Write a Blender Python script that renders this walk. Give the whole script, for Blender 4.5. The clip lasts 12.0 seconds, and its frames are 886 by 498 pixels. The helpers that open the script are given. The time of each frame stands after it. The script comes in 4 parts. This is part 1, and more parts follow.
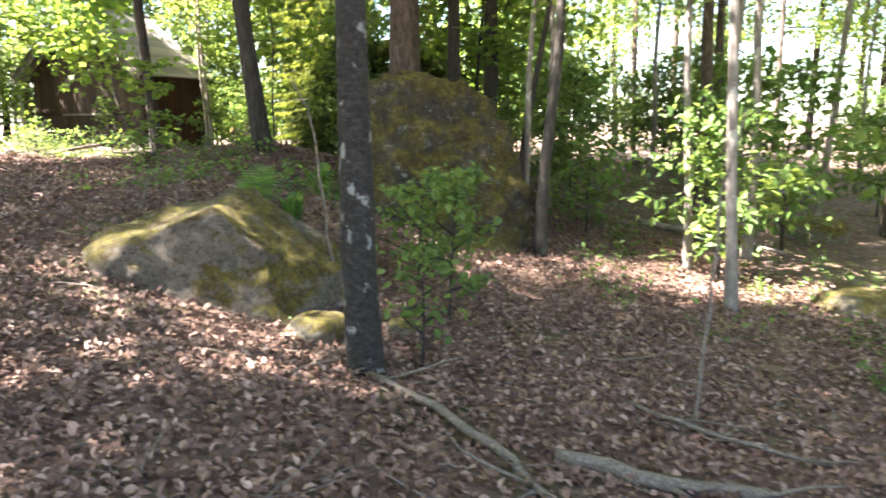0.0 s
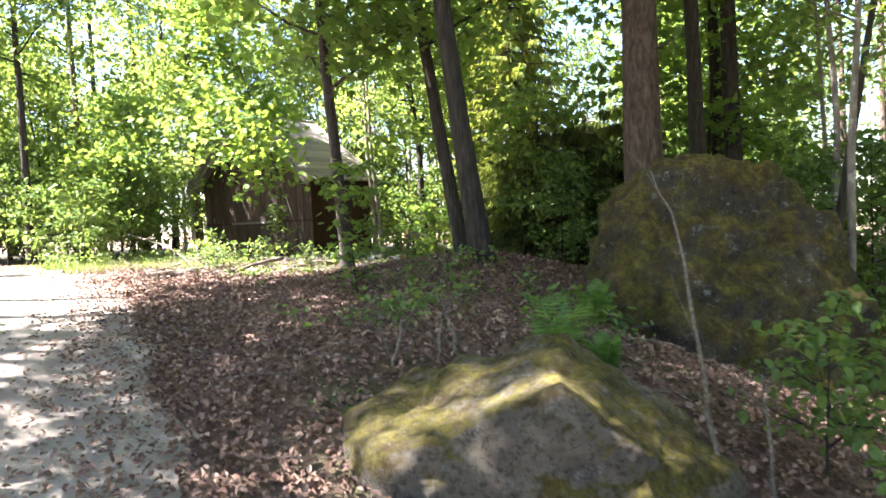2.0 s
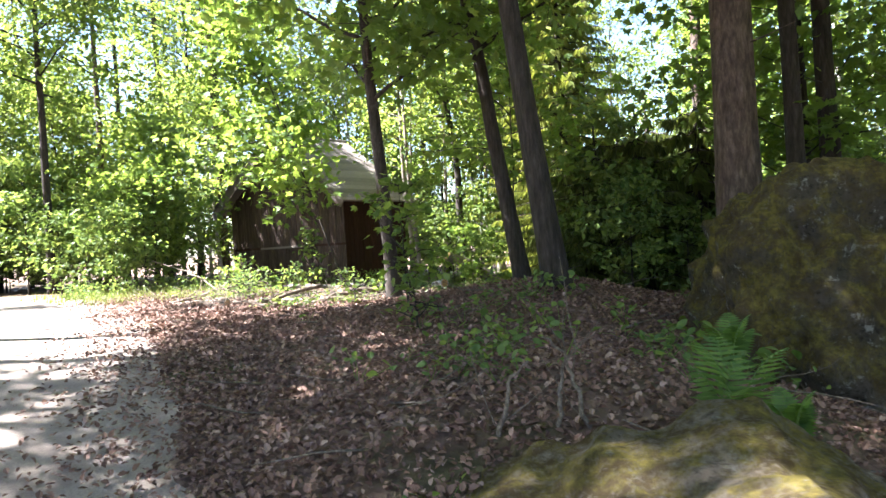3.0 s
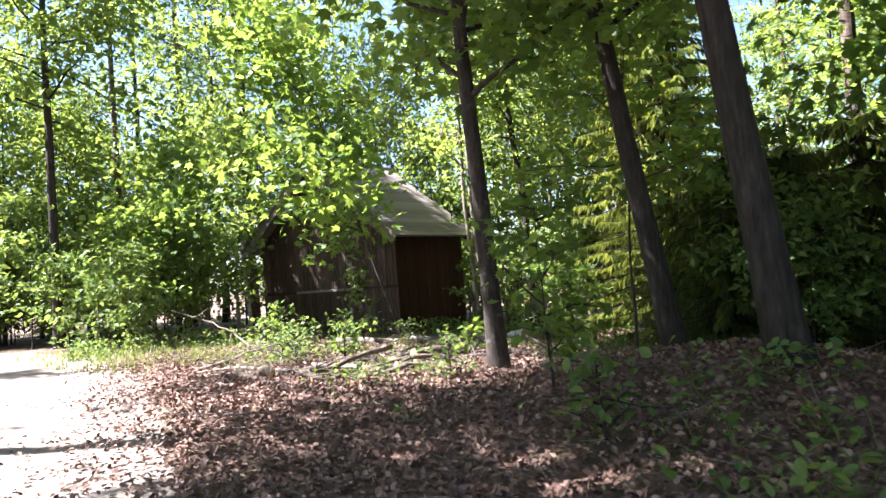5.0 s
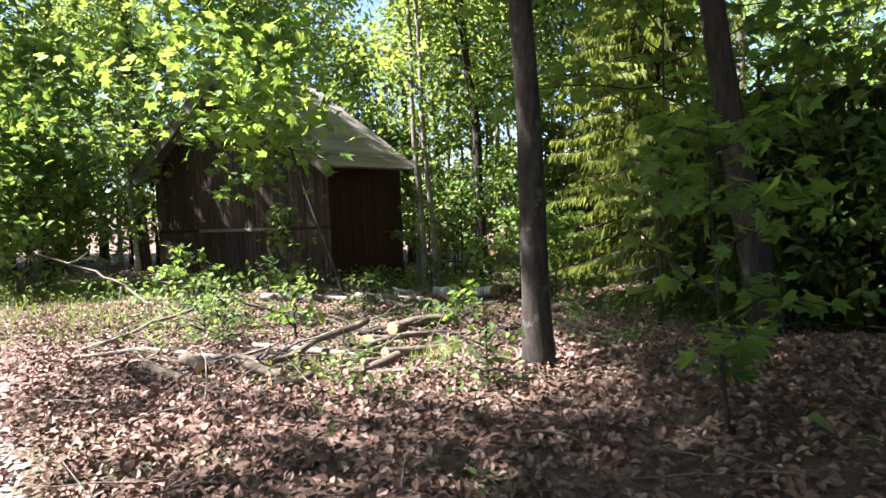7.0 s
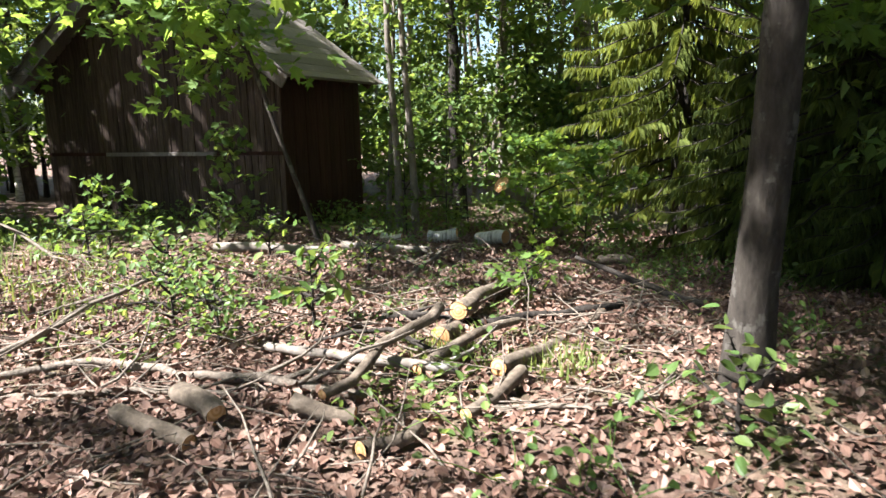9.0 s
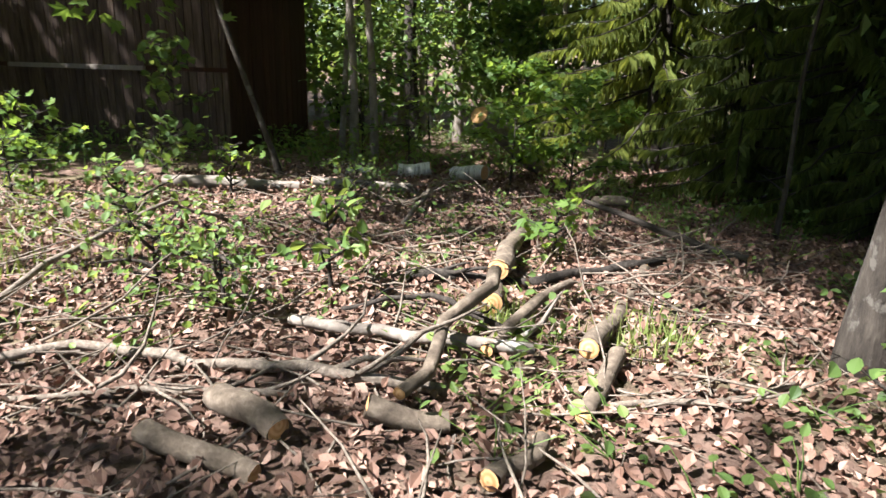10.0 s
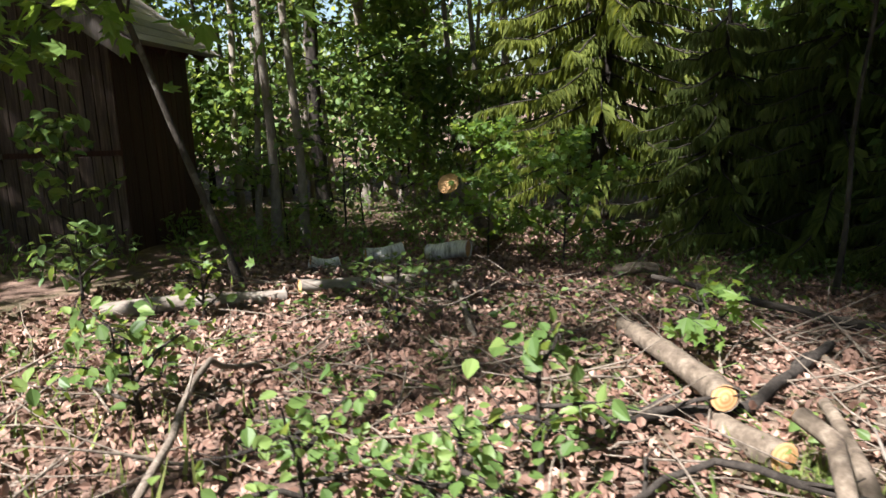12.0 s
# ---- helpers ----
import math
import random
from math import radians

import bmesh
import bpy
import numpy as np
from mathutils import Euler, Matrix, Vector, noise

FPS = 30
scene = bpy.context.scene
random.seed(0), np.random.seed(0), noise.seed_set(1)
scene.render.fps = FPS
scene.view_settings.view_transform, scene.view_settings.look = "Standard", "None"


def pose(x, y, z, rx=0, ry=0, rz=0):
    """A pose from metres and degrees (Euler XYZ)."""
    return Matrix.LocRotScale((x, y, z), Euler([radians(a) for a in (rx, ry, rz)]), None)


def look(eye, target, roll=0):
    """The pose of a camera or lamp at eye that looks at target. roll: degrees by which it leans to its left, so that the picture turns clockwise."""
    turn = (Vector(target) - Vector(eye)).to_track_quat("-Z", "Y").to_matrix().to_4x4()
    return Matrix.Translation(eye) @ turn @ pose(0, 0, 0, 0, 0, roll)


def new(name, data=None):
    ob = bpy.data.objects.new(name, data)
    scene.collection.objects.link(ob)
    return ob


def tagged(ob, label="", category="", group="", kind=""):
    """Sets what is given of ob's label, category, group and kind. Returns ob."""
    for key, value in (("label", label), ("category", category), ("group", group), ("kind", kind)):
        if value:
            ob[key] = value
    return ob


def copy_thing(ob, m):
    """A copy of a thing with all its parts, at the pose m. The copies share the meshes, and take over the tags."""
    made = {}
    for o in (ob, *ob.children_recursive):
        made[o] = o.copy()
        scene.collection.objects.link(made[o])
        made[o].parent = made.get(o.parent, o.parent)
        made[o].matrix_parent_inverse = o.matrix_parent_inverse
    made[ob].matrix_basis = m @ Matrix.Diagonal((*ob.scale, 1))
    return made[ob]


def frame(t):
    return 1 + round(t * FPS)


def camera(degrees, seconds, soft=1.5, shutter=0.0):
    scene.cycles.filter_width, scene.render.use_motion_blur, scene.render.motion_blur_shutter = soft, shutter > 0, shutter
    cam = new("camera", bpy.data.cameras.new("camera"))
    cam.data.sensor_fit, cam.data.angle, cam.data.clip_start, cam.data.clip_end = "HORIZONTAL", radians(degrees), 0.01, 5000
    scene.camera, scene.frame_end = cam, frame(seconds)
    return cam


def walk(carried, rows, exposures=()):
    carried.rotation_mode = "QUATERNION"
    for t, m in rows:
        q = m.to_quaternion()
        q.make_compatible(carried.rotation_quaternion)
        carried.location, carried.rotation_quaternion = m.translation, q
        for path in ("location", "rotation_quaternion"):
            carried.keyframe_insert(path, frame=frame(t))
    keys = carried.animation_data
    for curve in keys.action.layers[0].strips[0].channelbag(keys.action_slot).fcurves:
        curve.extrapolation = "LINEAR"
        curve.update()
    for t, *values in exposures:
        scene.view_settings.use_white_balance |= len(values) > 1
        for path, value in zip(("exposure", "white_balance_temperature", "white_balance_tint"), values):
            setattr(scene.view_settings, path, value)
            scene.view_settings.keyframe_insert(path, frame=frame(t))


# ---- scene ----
cam = camera(64.3, 12.0, 1.5, 0.25)
METRES, EYE, TILT, LEAN, TURN = 16.0, 1.5, -10.0, 0.0, 0.0
ROWS = [
    (0.0, 0.0, 0.0, 0.0, -0.0, 0.0, -0.0),
    (0.5, -0.0291, 0.0295, 0.0085, 6.26, 0.92, -0.71),
    (1.0, -0.0589, 0.0621, 0.0186, 8.05, 3.86, 0.13),
    (1.5, -0.084, 0.0977, 0.026, 10.37, 4.97, 0.02),
    (2.0, -0.1129, 0.1321, 0.0356, 10.18, 7.28, 1.14),
    (2.5, -0.137, 0.1685, 0.0428, 12.49, 9.19, 0.99),
    (4.5, -0.2372, 0.3107, 0.0769, 8.97, 8.72, 4.44),
    (5.0, -0.2636, 0.3554, 0.0891, 13.62, 12.08, 2.01),
    (5.5, -0.2886, 0.3886, 0.099, 12.56, 11.86, 2.8),
    (6.0, -0.3154, 0.4293, 0.11, 12.63, 8.95, 1.23),
    (6.5, -0.339, 0.4615, 0.1188, 7.34, 7.62, 1.19),
    (8.5, -0.4297, 0.5941, 0.1496, 0.73, 1.02, 2.16),
    (9.0, -0.4538, 0.6261, 0.1561, -4.17, -0.24, 2.03),
    (9.5, -0.4764, 0.6515, 0.1607, -6.67, -1.1, 2.43),
    (10.0, -0.4979, 0.6778, 0.1663, -11.6, -6.63, 0.91),
    (10.5, -0.5146, 0.704, 0.1719, -19.07, -7.09, 3.55),
    (11.0, -0.5388, 0.73, 0.1793, -23.23, -6.99, 4.34),
    (11.5, -0.5594, 0.7578, 0.185, -24.87, -5.61, 5.19),
    (12.0, -0.5801, 0.7872, 0.1904, -27.07, -3.47, 6.28),
]
walk(cam, [(t, pose(0, 0, EYE, TILT, LEAN, TURN) @ pose(METRES * x, METRES * y, METRES * z, 90 + pitch, roll, yaw)) for t, x, y, z, yaw, pitch, roll in ROWS],
     [(0.0, 4.4, 6400, 14), (1.5, 4.2, 6250, 14), (2.5, 3.9, 6000, 15), (5.5, 3.15, 5850, 18), (8.5, 2.8, 5950, 10), (12.0, 2.25, 6150, 12)])

# ---- world, sun ----
SUN_FROM = Vector((-0.57, -0.14, 0.80)).normalized()
world = bpy.data.worlds.new("sky")
scene.world = world
world.use_nodes = True
wn = world.node_tree
sky = wn.nodes.new("ShaderNodeTexSky")
sky.sky_type = 'NISHITA'
sky.sun_disc = False
sky.sun_elevation = math.asin(SUN_FROM.z)
sky.sun_rotation = math.atan2(SUN_FROM.x, SUN_FROM.y)
wn.nodes["Background"].inputs[1].default_value = 0.04
wn.links.new(sky.outputs[0], wn.nodes["Background"].inputs[0])
sun = new("sun", bpy.data.lights.new("sun", 'SUN'))
sun.data.energy, sun.data.angle, sun.data.color = 5.0, radians(0.6), (1.0, 0.95, 0.88)
sun.matrix_world = look((0, 0, 40), Vector((0, 0, 40)) - SUN_FROM)


# ---- materials ----
def material(name, rough=0.8, metal=0.0):
    m = bpy.data.materials.new(name)
    m.use_nodes = True
    b = m.node_tree.nodes["Principled BSDF"]
    b.inputs["Roughness"].default_value, b.inputs["Metallic"].default_value = rough, metal
    b.inputs["Specular IOR Level"].default_value = 0.25
    return m, m.node_tree, b


def coords(nt, stretch=(1, 1, 1)):
    tc, mp = nt.nodes.new("ShaderNodeTexCoord"), nt.nodes.new("ShaderNodeMapping")
    mp.inputs["Scale"].default_value = stretch
    nt.links.new(tc.outputs["Object"], mp.inputs[0])
    return mp.outputs[0]


def noise_tex(nt, vec, scale, detail=6, rough=0.6):
    n = nt.nodes.new("ShaderNodeTexNoise")
    n.inputs["Scale"].default_value, n.inputs["Detail"].default_value, n.inputs["Roughness"].default_value = scale, detail, rough
    nt.links.new(vec, n.inputs["Vector"])
    return n.outputs["Fac"]


def ramp(nt, fac, stops):
    r = nt.nodes.new("ShaderNodeValToRGB")
    el = r.color_ramp.elements
    while len(el) < len(stops):
        el.new(0.5)
    for e, (p, c) in zip(el, stops):
        e.position, e.color = p, (*c, 1)
    nt.links.new(fac, r.inputs[0])
    return r.outputs["Color"]


def mix(nt, fac, a, b, how='MIX'):
    m = nt.nodes.new("ShaderNodeMix")
    m.data_type, m.blend_type = 'RGBA', how
    for sock, val in ((m.inputs[0], fac), (m.inputs[6], a), (m.inputs[7], b)):
        if isinstance(val, (int, float)):
            sock.default_value = val
        elif isinstance(val, tuple):
            sock.default_value = (*val, 1)
        else:
            nt.links.new(val, sock)
    return m.outputs[2]


def bump(nt, bsdf, height, strength, distance):
    b = nt.nodes.new("ShaderNodeBump")
    b.inputs["Strength"].default_value, b.inputs["Distance"].default_value = strength, distance
    nt.links.new(height, b.inputs["Height"])
    nt.links.new(b.outputs[0], bsdf.inputs["Normal"])


def island(nt):
    return nt.nodes.new("ShaderNodeNewGeometry").outputs["Random Per Island"]


def leaf_material(name, dark, mid, light, glow, share=0.5, rough=0.45):
    """Thin leaves: a matt front with some gloss, and light that comes through from behind."""
    m, nt, b = material(name, rough)
    r = island(nt)
    col = ramp(nt, r, [(0.0, dark), (0.55, mid), (1.0, light)])
    big = noise_tex(nt, coords(nt), 0.6, 3)
    col = mix(nt, 0.35, col, ramp(nt, big, [(0.3, dark), (0.7, light)]))
    nt.links.new(col, b.inputs["Base Color"])
    t = nt.nodes.new("ShaderNodeBsdfTranslucent")
    nt.links.new(mix(nt, 1.0, col, glow, 'MULTIPLY'), t.inputs[0])
    ms = nt.nodes.new("ShaderNodeMixShader")
    ms.inputs[0].default_value = share
    out = nt.nodes["Material Output"]
    nt.links.new(b.outputs[0], ms.inputs[1])
    nt.links.new(t.outputs[0], ms.inputs[2])
    nt.links.new(ms.outputs[0], out.inputs[0])
    return m


LEAF = leaf_material("green_leaves", (0.05, 0.10, 0.026), (0.10, 0.17, 0.045), (0.18, 0.25, 0.08), (2.2, 1.75, 1.0), 0.58)
MAPLE = leaf_material("maple_leaves", (0.055, 0.11, 0.026), (0.105, 0.18, 0.042), (0.17, 0.26, 0.07), (2.2, 1.8, 1.0), 0.58, 0.4)
UNDER = leaf_material("undergrowth_leaves", (0.05, 0.10, 0.03), (0.10, 0.17, 0.045), (0.20, 0.27, 0.08), (1.9, 1.6, 1.0), 0.45)
# spruce needles darkened to put the wood's shade into their colour
NEEDLE_SHADED = leaf_material("shaded_spruce_needles", (0.045, 0.065, 0.02), (0.085, 0.115, 0.03), (0.15, 0.18, 0.05), (1.8, 1.7, 1.0), 0.35, 0.6)
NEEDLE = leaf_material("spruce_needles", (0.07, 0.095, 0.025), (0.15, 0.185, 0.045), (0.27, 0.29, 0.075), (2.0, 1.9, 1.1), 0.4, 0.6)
PINE = leaf_material("pine_needles", (0.04, 0.075, 0.03), (0.07, 0.12, 0.045), (0.10, 0.16, 0.05), (1.6, 1.6, 1.0), 0.3, 0.6)
FERN = leaf_material("fern_leaves", (0.06, 0.115, 0.03), (0.095, 0.175, 0.045), (0.15, 0.24, 0.065), (2.0, 1.8, 1.1), 0.4)
GRASS = leaf_material("grass_blades", (0.07, 0.11, 0.025), (0.13, 0.175, 0.045), (0.23, 0.25, 0.085), (1.7, 1.6, 1.0), 0.35)


def dead_leaf_material():
    m, nt, b = material("dead_leaves", 0.65)
    col = ramp(nt, island(nt), [(0.0, (0.08, 0.044, 0.031)), (0.35, (0.155, 0.09, 0.066)), (0.75, (0.24, 0.148, 0.115)), (1.0, (0.37, 0.26, 0.21))])
    col = mix(nt, 0.5, col, ramp(nt, noise_tex(nt, coords(nt), 40, 4), [(0.3, (0.5, 0.45, 0.4)), (0.7, (1.1, 1.05, 1.0))]), 'MULTIPLY')
    nt.links.new(col, b.inputs["Base Color"])
    return m


def ground_material():
    m, nt, b = material("forest_floor", 0.95)
    v = coords(nt)
    vo = nt.nodes.new("ShaderNodeTexVoronoi")
    vo.inputs["Scale"].default_value = 16
    nt.links.new(v, vo.inputs["Vector"])
    cell = ramp(nt, vo.outputs["Color"], [(0.15, (0.08, 0.05, 0.038)), (0.5, (0.16, 0.10, 0.075)), (0.9, (0.26, 0.175, 0.135))])
    soil = ramp(nt, noise_tex(nt, v, 5, 8), [(0.3, (0.06, 0.038, 0.028)), (0.7, (0.155, 0.098, 0.073))])
    col = mix(nt, ramp(nt, noise_tex(nt, v, 1.1, 5), [(0.35, (0, 0, 0)), (0.6, (1, 1, 1))]), soil, cell)
    green = ramp(nt, noise_tex(nt, v, 0.45, 6, 0.7), [(0.52, (0, 0, 0)), (0.66, (0.7, 0.7, 0.7))])
    col = mix(nt, green, col, ramp(nt, noise_tex(nt, v, 9, 5), [(0.3, (0.035, 0.05, 0.015)), (0.7, (0.11, 0.14, 0.04))]))
    nt.links.new(col, b.inputs["Base Color"])
    bump(nt, b, noise_tex(nt, v, 22, 8, 0.7), 0.9, 0.05)
    return m


def road_material():
    m, nt, b = material("dirt_road", 0.95)
    v = coords(nt)
    col = ramp(nt, noise_tex(nt, v, 1.3, 8, 0.65), [(0.3, (0.20, 0.165, 0.14)), (0.55, (0.30, 0.255, 0.22)), (0.8, (0.42, 0.37, 0.33))])
    grit = ramp(nt, noise_tex(nt, v, 60, 4, 0.7), [(0.3, (0.6, 0.58, 0.55)), (0.7, (1.15, 1.12, 1.1))])
    col = mix(nt, 0.8, col, grit, 'MULTIPLY')
    nt.links.new(col, b.inputs["Base Color"])
    bump(nt, b, noise_tex(nt, v, 35, 8, 0.7), 0.5, 0.03)
    return m


def rock_material(name, moss_low, moss_high, tint, shade=1.0):
    m, nt, b = material(name, 0.9)
    v = coords(nt)
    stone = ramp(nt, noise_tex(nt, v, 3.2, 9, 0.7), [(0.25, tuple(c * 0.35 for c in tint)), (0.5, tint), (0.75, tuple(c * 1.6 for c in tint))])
    lichen = ramp(nt, noise_tex(nt, v, 9, 9, 0.8), [(0.56, (0, 0, 0)), (0.62, (0.8, 0.8, 0.8))])
    stone = mix(nt, lichen, stone, (0.42, 0.41, 0.37))
    pits = ramp(nt, noise_tex(nt, v, 26, 6, 0.7), [(0.36, (0.25, 0.24, 0.22)), (0.5, (1, 1, 1))])
    stone = mix(nt, 0.8, stone, pits, 'MULTIPLY')
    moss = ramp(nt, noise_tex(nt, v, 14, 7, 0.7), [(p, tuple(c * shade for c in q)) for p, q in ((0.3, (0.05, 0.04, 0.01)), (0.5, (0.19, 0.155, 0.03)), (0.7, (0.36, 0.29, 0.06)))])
    geo, sep = nt.nodes.new("ShaderNodeNewGeometry"), nt.nodes.new("ShaderNodeSeparateXYZ")
    nt.links.new(geo.outputs["Normal"], sep.inputs[0])
    add = nt.nodes.new("ShaderNodeMath")
    add.operation = 'MULTIPLY_ADD'
    nt.links.new(noise_tex(nt, v, 1.7, 8, 0.72), add.inputs[0])
    add.inputs[1].default_value = 1.15
    lift = nt.nodes.new("ShaderNodeMath")
    lift.operation = 'MULTIPLY'
    lift.inputs[1].default_value = 0.22
    nt.links.new(sep.outputs[2], lift.inputs[0])
    nt.links.new(lift.outputs[0], add.inputs[2])
    where = ramp(nt, add.outputs[0], [(moss_low, (0, 0, 0)), (moss_high, (1, 1, 1))])
    brown = ramp(nt, noise_tex(nt, v, 4, 8, 0.78), [(0.46, (0, 0, 0)), (0.58, (0.85, 0.85, 0.85))])
    moss = mix(nt, brown, moss, tuple(c * shade for c in (0.085, 0.055, 0.025)))
    torn = ramp(nt, noise_tex(nt, v, 22, 9, 0.8), [(0.36, (0.2, 0.2, 0.2)), (0.5, (1, 1, 1))])
    where = mix(nt, 1.0, where, torn, 'MULTIPLY')
    nt.links.new(mix(nt, where, stone, moss), b.inputs["Base Color"])
    bump(nt, b, noise_tex(nt, v, 9, 12, 0.8), 1.0, 0.2)
    return m


def bark_material(name, dark, mid, light, stretch=(9, 9, 1.6), spots=None, strength=0.8):
    m, nt, b = material(name, 0.9)
    v = coords(nt, stretch)
    n = noise_tex(nt, v, 2.2, 8, 0.7)
    col = ramp(nt, n, [(0.3, dark), (0.52, mid), (0.75, light)])
    if spots:
        s = ramp(nt, noise_tex(nt, coords(nt, (1, 1, 0.8)), 6.5, 5, 0.65), [(0.58, (0, 0, 0)), (0.63, (0.85, 0.85, 0.85))])
        col = mix(nt, s, col, spots)
    nt.links.new(col, b.inputs["Base Color"])
    bump(nt, b, n, strength, 0.03)
    return m


DEAD = dead_leaf_material()
FLOOR = ground_material()
ROAD = road_material()
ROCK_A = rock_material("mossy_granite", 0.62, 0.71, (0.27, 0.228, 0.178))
# dark moss and stone, lowered further for the tree shade on this boulder
ROCK_B = rock_material("shaded_dark_mossy_granite", 0.52, 0.68, (0.10, 0.085, 0.066), 0.85)
BARK = bark_material("grey_brown_bark", (0.012, 0.010, 0.008), (0.036, 0.029, 0.024), (0.08, 0.068, 0.057))
BARK_SPOT = bark_material("lichened_bark", (0.012, 0.010, 0.009), (0.032, 0.028, 0.025), (0.075, 0.068, 0.06), (9, 9, 14), (0.26, 0.255, 0.24), 0.8)
BARK_MID = bark_material("grey_mottled_bark", (0.015, 0.012, 0.01), (0.044, 0.036, 0.029), (0.09, 0.076, 0.062), (8, 8, 2.5), (0.10, 0.09, 0.078), 0.7)
BARK_PALE = bark_material("pale_smooth_bark", (0.10, 0.085, 0.07), (0.19, 0.16, 0.135), (0.30, 0.265, 0.23), (5, 5, 2.5), (0.36, 0.34, 0.30), 0.35)
BARK_PINE = bark_material("pine_bark", (0.022, 0.015, 0.012), (0.085, 0.06, 0.047), (0.19, 0.147, 0.12), (7, 7, 2.2), None, 1.0)
BARK_BIRCH = bark_material("birch_bark", (0.04, 0.035, 0.03), (0.50, 0.47, 0.43), (0.70, 0.67, 0.62), (2, 2, 9), None, 0.3)
BARK_LOG = bark_material("felled_log_bark", (0.04, 0.029, 0.021), (0.125, 0.097, 0.072), (0.25, 0.205, 0.16), (7, 7, 7), None, 0.6)
TWIG = bark_material("dry_twig", (0.06, 0.046, 0.036), (0.155, 0.125, 0.099), (0.30, 0.255, 0.21), (20, 20, 20), None, 0.4)


def cut_material():
    m, nt, b = material("fresh_cut_wood", 0.7)
    w = nt.nodes.new("ShaderNodeTexWave")
    w.wave_type, w.rings_direction = 'RINGS', 'Z'
    w.inputs["Scale"].default_value, w.inputs["Distortion"].default_value = 14, 2.5
    nt.links.new(coords(nt), w.inputs["Vector"])
    nt.links.new(ramp(nt, w.outputs["Fac"], [(0.1, (0.42, 0.215, 0.085)), (0.9, (0.56, 0.33, 0.16))]), b.inputs["Base Color"])
    return m


def plank_material(name, dark, mid, light):
    m, nt, b = material(name, 0.85)
    n = noise_tex(nt, coords(nt, (16, 16, 0.9)), 3.0, 8, 0.7)
    col = ramp(nt, n, [(0.25, dark), (0.5, mid), (0.8, light)])
    info = nt.nodes.new("ShaderNodeObjectInfo")
    col = mix(nt, 0.7, col, ramp(nt, info.outputs["Random"], [(0, (0.55, 0.5, 0.48)), (1, (1.2, 1.15, 1.1))]), 'MULTIPLY')
    nt.links.new(col, b.inputs["Base Color"])
    bump(nt, b, n, 0.5, 0.01)
    return m


CUT = cut_material()
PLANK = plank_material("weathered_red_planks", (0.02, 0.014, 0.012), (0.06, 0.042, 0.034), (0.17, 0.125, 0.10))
# redder boards, darkened to carry the shade on the cabin's side walls
PLANK_SHADED = plank_material("shade_darkened_red_planks", (0.018, 0.009, 0.007), (0.05, 0.021, 0.015), (0.09, 0.042, 0.03))
ROOF = plank_material("grey_roof_boards", (0.09, 0.078, 0.07), (0.18, 0.16, 0.148), (0.28, 0.26, 0.245))


# ---- mesh helpers ----
class Shape:
    def __init__(self):
        self.v, self.f = [], []

    def add(self, v, f):
        n = len(self.v)
        self.v.extend(v)
        self.f.extend([tuple(i + n for i in q) for q in f])
        return self

    def tube(self, pts, radii, sides=8, rough=0.0, cap=True):
        pts = [Vector(p) for p in pts]
        n, rings = len(self.v), len(pts)
        side = Vector((1, 0, 0))
        for i, p in enumerate(pts):
            d = (pts[min(i + 1, rings - 1)] - pts[max(i - 1, 0)]).normalized()
            if abs(d.dot(side)) > 0.9:
                side = Vector((0, 1, 0))
            side = (side - d * side.dot(d)).normalized()
            up = d.cross(side)
            for k in range(sides):
                a = 2 * math.pi * k / sides
                r = radii[i] * (1 + rough * noise.noise(p * 3 + Vector((math.cos(a), math.sin(a), 0)) * 1.3))
                self.v.append(tuple(p + (side * math.cos(a) + up * math.sin(a)) * r))
        for i in range(rings - 1):
            for k in range(sides):
                a, b = n + i * sides + k, n + i * sides + (k + 1) % sides
                self.f.append((a, b, b + sides, a + sides))
        if cap:
            self.f.append(tuple(n + k for k in reversed(range(sides))))
            self.f.append(tuple(n + (rings - 1) * sides + k for k in range(sides)))
        return self

    def box(self, lo, hi):
        (a, b, c), (d, e, g) = lo, hi
        return self.add([(a, b, c), (d, b, c), (d, e, c), (a, e, c), (a, b, g), (d, b, g), (d, e, g), (a, e, g)],
                        [(0, 3, 2, 1), (4, 5, 6, 7), (0, 1, 5, 4), (1, 2, 6, 5), (2, 3, 7, 6), (3, 0, 4, 7)])

    def mesh(self, name, mat, smooth=False):
        m = bpy.data.meshes.new(name)
        m.from_pydata(self.v, [], self.f)
        m.materials.append(mat)
        if smooth:
            m.polygons.foreach_set("use_smooth", [True] * len(m.polygons))
        m.update()
        return m


def part(name, shape, mat, parent=None, label="", smooth=False, at=None):
    ob = new(name, shape.mesh(name, mat, smooth))
    if at is not None:
        ob.matrix_basis = at
    if parent:
        ob.parent = parent
    if label:
        ob["label"] = label
    return ob


def thing(name, label, category, at, group="", kind=""):
    ob = new(name)
    ob.empty_display_size = 0.2
    ob.matrix_basis = at
    return tagged(ob, label, category, group, kind)


# leaf outlines, base at the origin, one unit long along y
OVAL = (np.array([(0, 0, 0), (0.30, 0.45, 0.10), (0, 1, -0.08), (-0.30, 0.45, 0.10)]), [(0, 1, 2), (0, 2, 3)])
CURL = (np.array([(0, 0, 0), (0.26, 0.22, 0.10), (0.31, 0.58, 0.16), (0, 1, -0.06), (-0.31, 0.58, 0.16), (-0.26, 0.22, 0.10)]), [(0, 1, 2, 3), (0, 3, 4, 5)])
BLADE = (np.array([(0.06, 0, 0), (-0.06, 0, 0), (0, 1, 0)]), [(0, 1, 2)])
